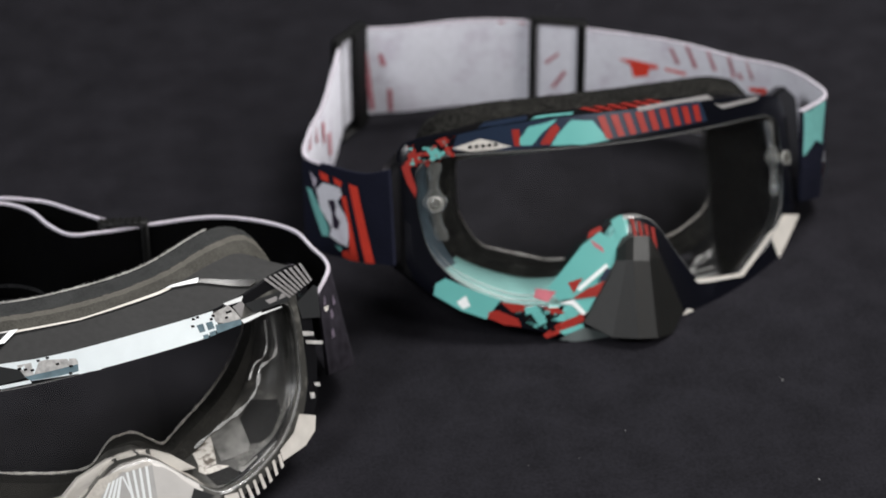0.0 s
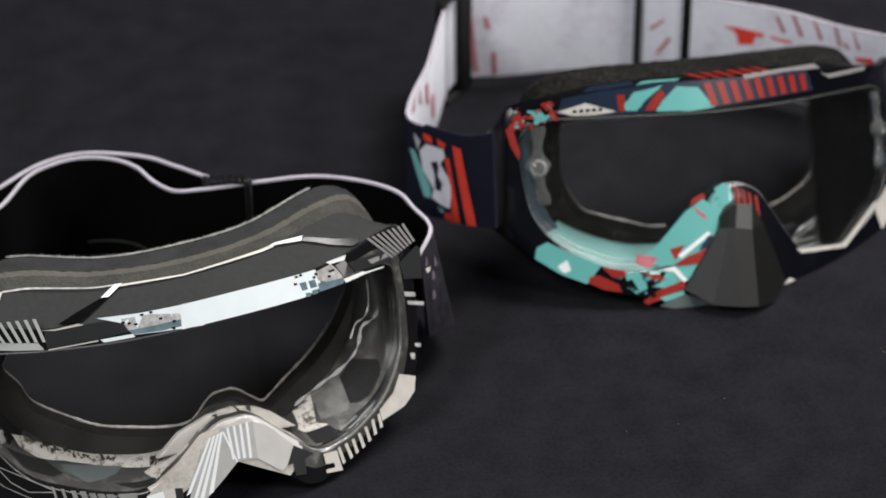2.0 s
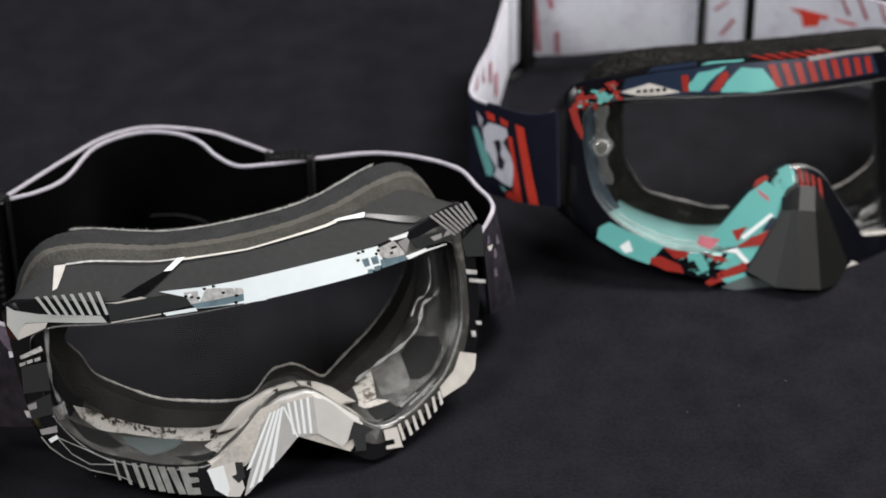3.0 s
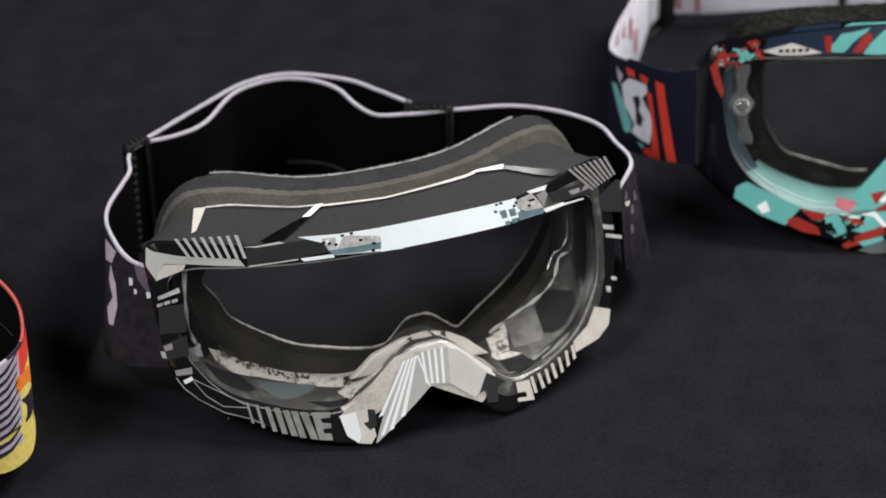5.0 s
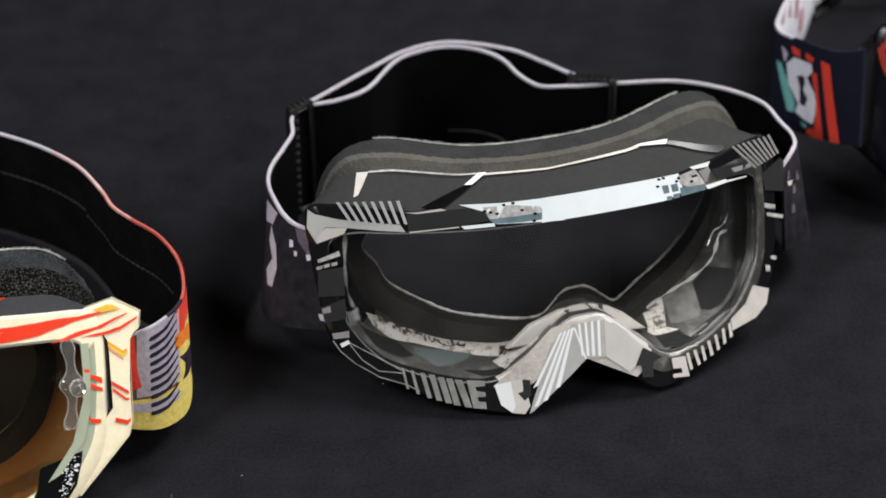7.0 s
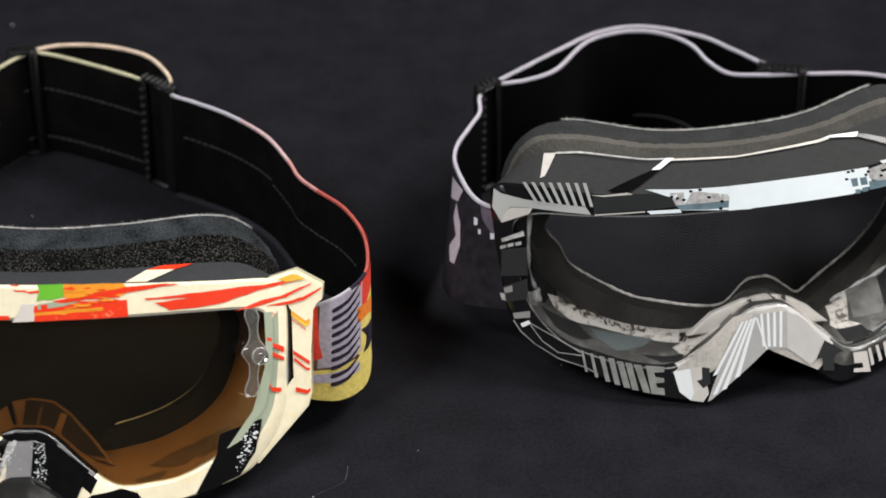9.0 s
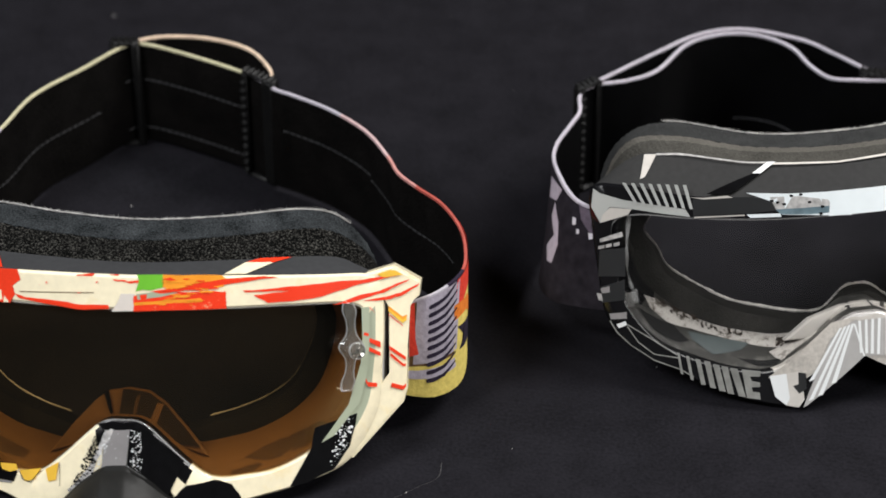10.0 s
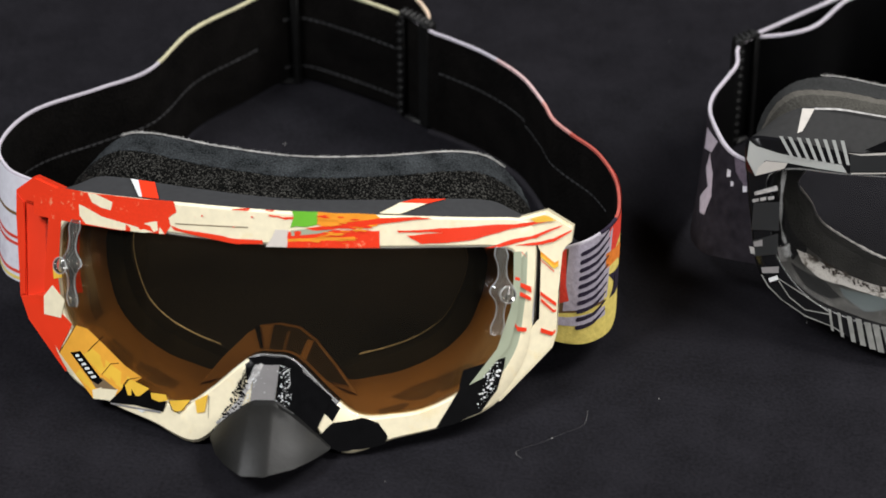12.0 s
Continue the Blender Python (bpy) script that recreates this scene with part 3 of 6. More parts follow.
def pocket_arm(g, side, paint):
    """An arm hollowed beside the lens: three raised pieces round a floor that slopes in towards the frame."""
    bm = bmesh.new()
    for corners, off in POCKET_ARM:
        block([(side * u, v) for u, v in corners], 0.006, off, 0.0006, bm)
    arm = part("outrigger", bm, paint, g)
    rows = [[on_face(side * (u - 0.06 * (33 - v)) / 1000, v / 1000, o) for v in (35, 28, 20, 12, 7, 2)] for u, o in ((84.4, 0.0009), (80, 0.0026), (77, 0.0044), (75.6, 0.0068))]
    part("strap_pocket", loft(rows, closed_round=False), paint, arm, "sunken floor beside the strap slot")
    slot_bevel(arm, side)
    return arm


def outrigger(g, side, paint, corners=WIDE_ARM):
    arm = part("outrigger", block([(side * u, v) for u, v in (corners if side > 0 else corners[::-1])], 0.007, 0.0002, 0.0008), paint, g)
    if corners == JOINED_ARM:
        slot_bevel(arm, side)
    return arm


def nose_guard(g, rows, label, sharp=28, steps=3, belly=0.0):
    """A faceted rubber beak over the nose: rows of u, v and millimetres ahead of the face, from the top down."""
    fine = []
    for a, b in zip(rows, rows[1:]):
        for i in range(steps):
            f = i / steps
            fine.append([tuple(p + (q - p) * f for p, q in zip(x, y)) for x, y in zip(a, b)])
    fine.append(rows[-1])
    n = len(rows[0])
    skin = []
    for i, r in enumerate(fine):
        out = math.sin(i / (len(fine) - 1) * math.pi) * belly
        skin.append([on_face(u / 1000, v / 1000, -(w + (out if 0 < k < n - 1 else 0)) / 1000) for k, (u, v, w) in enumerate(r)])
    back = [[p + Vector((0, 0.0035, 0.001)) for p in r] for r in skin]
    bm = loft([r + b[::-1] for r, b in zip(skin, back)], closed_round=True)
    bm.verts.ensure_lookup_table()
    for first in (0, len(skin) - 1):
        bm.faces.new([bm.verts[first * 2 * n + j] for j in range(2 * n)])
    return part("nose_guard", bm, GUARD, g, label, sharp=sharp)


def tear_off_post(g, side, v=16.5, clear=None, edge=None):
    clear, edge = clear or POST, edge or EDGEGLINT
    bm = bmesh.new()
    stem = []
    for i in range(25):
        a = -1 + 2 * i / 24
        w = 1.1 + 2.5 * math.exp(-(a / 0.2) ** 2) + 0.8 * math.exp(-((abs(a) - 0.82) / 0.16) ** 2)
        stem.append([on_face((side * 65.5 + dx * w - side * 1.2 * abs(a) ** 2) / 1000, (v + 0.4 + a * 13.2) / 1000, o) for dx, o in ((-1, 0.0015), (-1, -0.0004), (-0.6, -0.0014), (0.6, -0.0014), (1, -0.0004), (1, 0.0015))])
    loft(stem, closed_round=True, bm=bm)
    bm.verts.ensure_lookup_table()
    bm.faces.new([bm.verts[j] for j in range(6)])
    bm.faces.new([bm.verts[len(bm.verts) - 6 + j] for j in range(6)])
    bracket = part("lens_bracket", bm, clear, g, "clear plastic lens bracket")
    bm = bmesh.new()
    for k in (1, 4):
        loft([[row[k] + Vector((dx, dy, 0)) * 0.00022 for dx, dy in ((1, 0), (0, 1), (-1, 0), (0, -1))] for row in stem], bm=bm)
    part("bracket_edge", bm, edge, bracket, "thin tube drawn for the bracket edge glint")
    bm = bmesh.new()
    prof = ((0.0015, 0.0), (0.0015, 0.003), (0.0024, 0.0034), (0.0025, 0.005), (0.0018, 0.0055), (0.0001, 0.0056))
    base = on_face(side * 0.0655, v / 1000, -0.001)
    axis = Vector((side * 0.45, -0.9, 0)).normalized()
    x = axis.cross(Vector((0, 0, 1))).normalized()
    z = x.cross(axis)
    loft([[base + axis * h + (x * math.cos(t) + z * math.sin(t)) * r for t in [i * math.pi / 8 for i in range(16)]] for r, h in prof], bm=bm)
    for r, h in ((0.0025, 0.0050),):
        loft([[base + axis * (h + b * 0.0002) + (x * math.cos(t) + z * math.sin(t)) * (r + a * 0.0002) for t in [i * math.pi / 12 for i in range(24)]] for a, b in ((1, 0), (0, 1), (-1, 0), (0, -1))], [1] * 4, closed_profile=True, bm=bm)
    part("tear_off_post", bm, [POST, EDGEGLINT], bracket, "clear tear-off post")


def strap(g, rows, outside, inside, edge, name="strap", label="", thick=0.0013, n=10, low=1, high=40, near=()):
    """A band on edge: rows of x, y (and bottom, top, the top's lean backward and aside, where it is off the cloth) in millimetres. near: paints of the
    edge up to so many millimetres along, counted from the far end where negative. Returns the part and a
    function that gives the place at s millimetres along (from the far end where negative), f of the height, on one side."""
    rows = [(*r, *(low, high, 0, 0)[len(r) - 2:]) for r in rows]
    pts = spline([(x, y, b) for x, y, b, t, ly, lx in rows], n)
    top = spline([(t, ly, lx) for x, y, b, t, ly, lx in rows], n)
    run = [0.0]
    for p, q in zip(pts, pts[1:]):
        run.append(run[-1] + (q - p).xy.length)

    def frame_at(i):
        d = (pts[min(i + 1, len(pts) - 1)] - pts[max(i - 1, 0)]).xy.normalized()
        return Vector(pts[i]), Vector((pts[i].x + top[i].z, pts[i].y + top[i].y, top[i].x)), Vector((-d.y, d.x, 0))

    def at(s, f, side=1, lift=0.25):
        s = s if s >= 0 else run[-1] + s
        i = max(0, min(len(pts) - 2, next((k for k in range(len(run)) if run[k] > s), len(run)) - 1))
        k = (s - run[i]) / max(1e-6, run[i + 1] - run[i])
        (a0, a1, n0), (b0, b1, n1) = frame_at(i), frame_at(i + 1)
        return (a0.lerp(a1, f).lerp(b0.lerp(b1, f), k) - n0.lerp(n1, k) * side * (thick * 500 + lift)) / 1000

    bm = bmesh.new()
    rings = []
    for i in range(len(pts)):
        lo, hi, nrm = frame_at(i)
        row = []
        for s, f in ((1, 0.0), (1, 0.018), (1, 0.5), (1, 0.982), (1, 1.0), (-1, 1.0), (-1, 0.982), (-1, 0.5), (-1, 0.018), (-1, 0.0)):
            row.append((lo.lerp(hi, f) + nrm * thick * 500 * s * (0.7 if f in (0.0, 1.0) else 1.0)) / 1000)
        rings.append(row)
    vs = [[bm.verts.new(p) for p in r] for r in rings]
    slots = [1, 1, 1, 2, 2, 2, 0, 0, 0, 0]
    for i, (a, b) in enumerate(zip(vs, vs[1:])):
        top_slot = next((3 + k for k, (limit, mat) in enumerate(near) if (run[i] < limit if limit > 0 else run[-1] - run[i] < -limit)), 2)
        for j in range(10):
            bm.faces.new((a[j], a[(j + 1) % 10], b[(j + 1) % 10], b[j])).material_index = top_slot if slots[j] == 2 else slots[j]
    bm.faces.new(vs[0])
    bm.faces.new(vs[-1][::-1])
    return part(name, bm, [outside, inside, edge, *(mat for limit, mat in near)], g, label, world_space=True), at


def strap_print(g, at, corners, mat, side=1, layer=0, rough=0.0):
    """A printed shape on the strap; corners are millimetres along and fractions of the height."""
    near = corners[0][0] >= 0
    pts = [(s, f * 40) for s, f in corners]
    if rough:
        pts = ragged(pts, rough, random.Random(round(pts[0][0] * 7)), 4)
    pts = [(max(s, 0.05) if near else min(s, -0.05), f) for s, f in pts]
    shift = 0 if near else 1000
    pts = [(s + shift, f) for s, f in pts]
    return part("print", flat_patch(pts, 2.0, lambda s, f: at(s - shift, f / 40, side, 0.25 + 0.1 * layer)), mat, g, world_space=True)


def buckle(g, x, y, angle, low, high, wide=15.0, ribs=True, stout=2.6):
    """A ribbed slider frame standing round the strap."""
    bm = bmesh.new()
    m = pose(x / 1000, y / 1000, 0, 0, 0, angle)

    def bar(x0, x1, y0, y1, z0, z1):
        made = bmesh.ops.create_cube(bm, size=1, matrix=m @ Matrix.LocRotScale(Vector(((x0 + x1) / 2000, (y0 + y1) / 2000, (z0 + z1) / 2000)), None, Vector(((x1 - x0) / 1000, (y1 - y0) / 1000, (z1 - z0) / 1000))))
        bmesh.ops.bevel(bm, geom=list({e for v in made["verts"] for e in v.link_edges}), offset=0.0006, segments=1, affect="EDGES")

    h = wide / 2
    for x0, x1 in ((-h, -h + 2.6), (h - stout, h)):
        bar(x0, x1, -2.2, 2.2, low, high + 1)
    bar(-h, h, -2.0, 2.0, high + 0.2, high + 1.8)
    bar(-h, h, -2.0, 2.0, low, low + 1.2)
    for i in range(int((high - low) / 3.2) if ribs else 0):
        z = low + 1.5 + i * 3.2
        bar(-h - 0.2, -h + 2.4, -3.0, -2.0, z, z + 1.7)
    for i in range(int(wide / 2.2)):
        bar(-h + 0.4 + i * 2.2, -h + 1.6 + i * 2.2, -2.4, 2.2, high + 1.4, high + 2.3)
    return part("buckle", bm, BUCKLE, g, "ribbed black plastic slider buckle", world_space=True)


def goggle_pose(x, y, z, yaw, pitch, roll, size):
    return pose(x, y, z, 0, 0, yaw) @ pose(0, 0, 0, 0, roll, 0) @ pose(0, 0, 0, -pitch, 0, 0) @ Matrix.Scale(size, 4)


class LowInner:
    """Says which stretch of the inner frame takes other paints, band by band."""

    def __init__(self, paints, test):
        self.paints, self.test = paints, test

    def __call__(self, u, v):
        return self.test(u, v)


# ---- the setting: black cloth on a table, unseen studio walls added round it ----
bm = bmesh.new()
bmesh.ops.create_grid(bm, x_segments=160, y_segments=160, size=1.6)
for v in bm.verts:
    v.co.y += 0.8
    v.co.z = 0.0010 * noise.noise(v.co * 4.0) - 0.0010
cloth = part("ground", bm, CLOTH)
tagged(cloth, "black matt cloth spread flat, flecked with pale lint", "cloth", kind="structure")
for name, x0, x1, y0, y1, z0, z1 in (("wall_north", -1.65, 1.65, 2.4, 2.5, 0, 2.4), ("wall_south", -1.65, 1.65, -0.9, -0.8, 0, 2.4), ("wall_west", -1.75, -1.65, -0.9, 2.5, 0, 2.4),
                                     ("wall_east", 1.65, 1.75, -0.9, 2.5, 0, 2.4), ("ceiling", -1.75, 1.75, -0.9, 2.5, 2.4, 2.5)):
    bm = bmesh.new()
    bmesh.ops.create_cube(bm, size=1, matrix=Matrix.LocRotScale(Vector(((x0 + x1) / 2, (y0 + y1) / 2, (z0 + z1) / 2)), None, Vector((x1 - x0, y1 - y0, z1 - z0))))
    tagged(part(name, bm, PALEWALL if name == "wall_south" else PLASTER), ("plain pale studio " if name == "wall_south" else "plain dark studio ") + ("ceiling" if name == "ceiling" else "wall"), "ceiling" if name == "ceiling" else "wall", kind="structure")

bm = bmesh.new()
rnd = random.Random(11)
for i in range(60):
    x, y = rnd.uniform(-0.4, 0.35), rnd.uniform(0.62, 1.15)
    size = rnd.choice((0.00012, 0.00016, 0.00024))
    m = pose(x, y, 0.0006, 0, 0, rnd.uniform(0, 180)) @ Matrix.Diagonal((size * rnd.choice((1, 1, 1, 4)), size, size * 0.6, 1))
    bmesh.ops.create_icosphere(bm, subdivisions=1, radius=1, matrix=m)
tagged(part("lint", bm, FUZZ), "tiny pale lint specks lying on the cloth", "lint", kind="stuff")


def thread(points):
    path = spline([(x, y, 0.6) for x, y in points], 6)
    bm = bmesh.new()
    rings = [[(p + Vector((dx, dy, dz))) / 1000 for dx, dy, dz in ((0.045, 0.03, 0), (0, 0, 0.05), (-0.045, -0.03, 0))] for p in path]
    loft(rings, closed_round=True, bm=bm)
    return tagged(part("thread", bm, DULLTHREAD), "fine pale thread lying on the black cloth", "thread")



# ---- orange goggles ----
g = root("motocross_goggles", goggle_pose(-0.2056, 0.6878, 0.0294, 5.78, 29.2, -0.3, 0.987), "orange, red and cream motocross goggles with amber lens on black cloth", "goggles", "motocross goggles on the cloth")
# The right lens lip is sage: cream with its shade put in.
frame_ob, inner_ob = goggle_frame(g, ORANGE_SHAPE, CREAM, PLATE, BROWN, LowInner([RED] * 3, lambda u, v: u < -66 and v > 2),
                               [(BLACK, lambda u, v: -7.5 < u < 20 and v < -2), (SAGE, lambda u, v: u > 58 and v < 27)])
goggle_lens(g, ORANGE_SHAPE, AMBER, "dark amber smoke lens")
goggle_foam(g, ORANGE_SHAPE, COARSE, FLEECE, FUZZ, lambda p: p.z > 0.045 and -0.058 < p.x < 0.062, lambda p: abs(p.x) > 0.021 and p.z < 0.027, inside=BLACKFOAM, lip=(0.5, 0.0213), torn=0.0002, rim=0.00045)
bridge = nose_bridge(g, [(-24, -17), (-17, -8), (-10, -0.5), (-6, 2.4), (0, 3.4), (6, 2.6), (11, -1), (17, -8), (24, -17), (10, -12), (0, -8), (-10, -12)][::-1], BROWN)
# Dark strips painted where the bridge has slits.
graphic(bridge, [(-7.6, 2.4), (-5.9, 2.6), (-4.6, -4.0), (-5.4, -4.4)], BLACK, 0.0106)
# The bridge's right half is darker, with one brown stripe.
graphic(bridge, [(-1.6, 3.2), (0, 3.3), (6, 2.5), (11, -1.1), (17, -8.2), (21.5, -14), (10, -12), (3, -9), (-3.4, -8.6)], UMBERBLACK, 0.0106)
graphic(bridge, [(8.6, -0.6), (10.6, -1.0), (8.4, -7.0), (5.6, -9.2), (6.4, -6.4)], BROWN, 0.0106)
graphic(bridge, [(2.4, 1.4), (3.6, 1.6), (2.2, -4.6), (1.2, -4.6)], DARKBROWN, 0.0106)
right, left = outrigger(g, 1, CREAM, JOINED_ARM), pocket_arm(g, -1, RED)
nose_guard(g, [[(-17.5, -29.3, 1), (-13.6, -24.8, 2.4), (-10, -21.8, 3), (-5.6, -19.4, 3.8), (-4.4, -18.9, 4), (1.0, -18.6, 4), (2.2, -18.9, 3.8), (6.5, -21.2, 3), (10.5, -24.3, 2.4), (18.5, -30.8, 1)],
               [(-17.2, -30.2, 2.5), (-14.5, -33, 9), (-10.5, -35, 14.5), (-6, -36.5, 18.5), (-4.4, -37, 19.6), (2.4, -36.8, 19.6), (4, -36.3, 18.5), (10, -35, 14.5), (14.5, -33.2, 9), (18.2, -31.4, 2.5)]], "smooth dark grey rubber nose guard", 30, 6, 1.6)
for s in (-1, 1):
    tear_off_post(g, s)
# Dark brown patches paint the shade of holes; none are cut.
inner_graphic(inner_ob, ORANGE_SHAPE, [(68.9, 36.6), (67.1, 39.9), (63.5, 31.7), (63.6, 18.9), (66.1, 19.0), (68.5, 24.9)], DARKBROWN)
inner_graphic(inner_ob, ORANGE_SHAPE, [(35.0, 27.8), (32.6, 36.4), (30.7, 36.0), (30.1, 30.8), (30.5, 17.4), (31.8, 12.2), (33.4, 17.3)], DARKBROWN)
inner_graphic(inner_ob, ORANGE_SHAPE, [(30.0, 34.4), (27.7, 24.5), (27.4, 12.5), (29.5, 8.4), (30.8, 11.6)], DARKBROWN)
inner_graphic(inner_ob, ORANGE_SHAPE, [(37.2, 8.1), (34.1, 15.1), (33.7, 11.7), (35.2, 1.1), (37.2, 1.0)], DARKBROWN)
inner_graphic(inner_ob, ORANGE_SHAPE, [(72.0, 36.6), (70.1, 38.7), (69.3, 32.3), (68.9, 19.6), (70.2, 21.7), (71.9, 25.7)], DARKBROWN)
# Dark brown band down the left side.
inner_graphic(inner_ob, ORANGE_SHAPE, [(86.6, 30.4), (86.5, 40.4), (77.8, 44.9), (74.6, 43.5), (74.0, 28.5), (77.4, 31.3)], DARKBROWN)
graphic(frame_ob, [(-74, 36), (-69.6, 30), (-70, 12), (-68, 2), (-73.6, -2), (-75, 10)], RED)
graphic(frame_ob, [(-79.9, 35.8), (-70.7, 39.2), (-59.7, 38.7), (-41.6, 38.7), (-32.0, 38.9), (-31.1, 35.7), (-33.6, 33.8), (-32.7, 31.6), (-34.3, 28.9), (-46.8, 28.7), (-61.2, 28.9), (-79.7, 29.8)], REDWORN, rough=0.15)
graphic(frame_ob, [(-60.6, 38.6), (-57.7, 38.6), (-52.0, 36.8), (-52.5, 34.3), (-55.6, 34.7), (-59.0, 36.0)], CREAM)
graphic(frame_ob, [(-63.5, 34.9), (-61.5, 34.4), (-55.5, 32.1), (-45.9, 30.6), (-38.1, 29.2), (-41.2, 28.7), (-51.5, 28.8), (-60.9, 29.3), (-63.1, 31.5)], CREAM)
graphic(frame_ob, [(-41.3, 31.4), (-38.9, 32.2), (-37.1, 32.5), (-36.8, 29.8), (-38.1, 29.2), (-39.3, 30.9)], CREAM)
graphic(frame_ob, [(-36.2, 30.9), (-34.6, 29.0), (-36.4, 28.9)], CREAM)
graphic(frame_ob, [(-1.5, 30.7), (-0.7, 33.0), (3.4, 33.1), (3.2, 28.0), (-3.4, 27.7)], CHALK)
# Thin umber strip: the brow's shadow line, painted on.
graphic(frame_ob, [(-31.3, 32.5), (-8.7, 33.2), (-8.7, 32.9), (-31.3, 32.2)], UMBER)
graphic(frame_ob, [(-33.1, 31.7), (-29.5, 30.8), (-18.9, 30.2), (-11.9, 29.4), (-4.3, 29.6), (-4.1, 28.5), (-11.9, 27.9), (-20.6, 28.9), (-31.3, 30.3)], RED, rough=0.15)
graphic(frame_ob, [(-14.0, 38.1), (-8.9, 38.7), (-8.4, 38.4), (-9.2, 37.9), (-13.9, 37.8)], RED, rough=0.15)
graphic(frame_ob, [(-2.9, 37.2), (0.4, 37.1), (1.3, 36.7), (4.6, 37.1), (5.3, 36.6), (2.1, 36.0), (0.8, 36.4), (-2.8, 36.8)], RED, rough=0.15)
graphic(frame_ob, [(-3.8, 38.7), (-1.3, 38.7), (-1.3, 38.3), (-3.8, 38.3)], RED, rough=0.15)
graphic(frame_ob, [(4.0, 38.7), (11.5, 38.9), (11.5, 35.1), (8.0, 34.2), (5.5, 34.3), (3.7, 33.8), (4.6, 36.9)], GREEN)
graphic(frame_ob, [(11.5, 38.9), (28.3, 38.9), (29.6, 37.9), (28.9, 35.6), (24.4, 34.5), (17.9, 34.8), (13.8, 34.9), (11.5, 35.1)], ORANGE, rough=0.15)
graphic(frame_ob, [(3.1, 32.5), (11.4, 33.6), (24.4, 34.2), (29.6, 34.1), (29.9, 29.1), (3.0, 27.9)], REDWORN, rough=0.15)
graphic(frame_ob, [(3.1, 30.4), (11.5, 31.3), (22.6, 32.1), (23.0, 31.0), (11.5, 30.3), (3.1, 29.6)], ORANGE, rough=0.15)
graphic(frame_ob, [(3.9, 33.0), (11.3, 34.1), (16.3, 33.7), (11.4, 32.4), (4.2, 31.4)], SAGE)
graphic(frame_ob, [(8.1, 33.9), (17.8, 35.7), (29.5, 37.9), (40.4, 38.6), (44.4, 38.2), (37.2, 37.3), (29.5, 36.1), (19.5, 34.7), (11.4, 33.3)], RED, rough=0.15)
graphic(frame_ob, [(37.4, 33.0), (41.6, 30.6), (48.8, 31.1), (56.8, 32.2), (61.5, 33.8), (67.1, 35.5), (78.8, 37.9), (75.1, 37.9), (68.6, 36.9), (61.4, 36.7), (53.4, 35.9), (43.8, 35.0), (34.6, 34.4), (35.0, 33.8), (43.8, 34.2), (47.9, 34.1), (40.7, 33.3)], RED, rough=0.15)
graphic(frame_ob, [(60.1, 29.7), (67.3, 32.3), (72.9, 33.3), (78.4, 35.5), (82.0, 36.5), (80.1, 35.5), (74.5, 32.8), (68.9, 31.3), (63.4, 29.9)], RED, rough=0.15)
graphic(frame_ob, [(68.2, 30.5), (75.4, 31.6), (79.4, 32.6), (84.5, 35.1), (84.2, 34.4), (79.5, 31.6), (74.6, 30.6)], RED, rough=0.15)
graphic(frame_ob, [(72.3, 38.4), (76.1, 39.6), (77.7, 39.3), (79.9, 37.9), (74.3, 37.4)], YELLOW)
graphic(frame_ob, [(12.9, 36.0), (19.4, 37.5), (22.3, 37.8), (22.2, 37.1), (17.8, 36.4), (13.3, 35.5)], ORANGE, rough=0.15)
graphic(frame_ob, [(55.6, -6.9), (67.5, -3.1), (65.6, -13.0), (61.1, -19.8), (53.2, -23.5), (48.7, -24.3), (54.6, -12.9)], BLACK, rough=0.25)
graphic(frame_ob, [(13.5, -27.7), (16.1, -26.4), (18.9, -23.4), (27.0, -21.6), (32.0, -23.0), (34.8, -27.0), (34.4, -29.2), (27.5, -31.1), (20.9, -32.0), (16.8, -30.6)], BLACK, rough=0.25)
graphic(frame_ob, [(-5.0, -7.4), (2.4, -6.9), (1.2, -19.6), (-6.1, -20.0)], GREY)
graphic(frame_ob, [(-7.6, -5.6), (-3, -4.6), (4, -4.9), (2.8, -6.9), (-5.0, -7.4)], BLACK, rough=0.2)
graphic(frame_ob, [(-5.0, -7.4), (-2.4, -7.2), (-6.2, -14.5), (-8.6, -20.4), (-15.6, -26.2), (-16.2, -25.6), (-10, -18.8), (-7.2, -13)], PALE, rough=0.4)
graphic(frame_ob, [(2.4, -6.4), (7.4, -7.0), (18.4, -15.9), (17.4, -18.2), (15.0, -23.6), (13.6, -27), (8, -23.5), (1.4, -19.4)], BLACK)
graphic(frame_ob, [(-81.7, 2.9), (-70.7, 3.2), (-64.4, -1.8), (-68.7, -10.8)], RED, rough=0.25)
graphic(frame_ob, [(-68.6, -11.1), (-63.1, -1.9), (-59.0, -2.4), (-53.4, -6.2), (-45.8, -11.9), (-40.0, -14.8), (-45.9, -18.9), (-49.4, -23.1), (-56.1, -23.4)], AMBERPAINT)
graphic(frame_ob, [(-60.0, -10.5), (-57.1, -8.2), (-50.7, -11.9), (-53.9, -15.6)], YELLOW)
graphic(frame_ob, [(-53.2, -15.6), (-50.5, -12.2), (-44.0, -15.3), (-46.7, -19.0)], YELLOW)
graphic(frame_ob, [(-56.6, -20.8), (-53.7, -19.6), (-47.9, -19.4), (-49.4, -23.1), (-56.1, -23.4)], CREAM)
graphic(frame_ob, [(-62.7, -16.9), (-61.1, -14.9), (-55.4, -20.2), (-56.6, -20.9)], YELLOW)
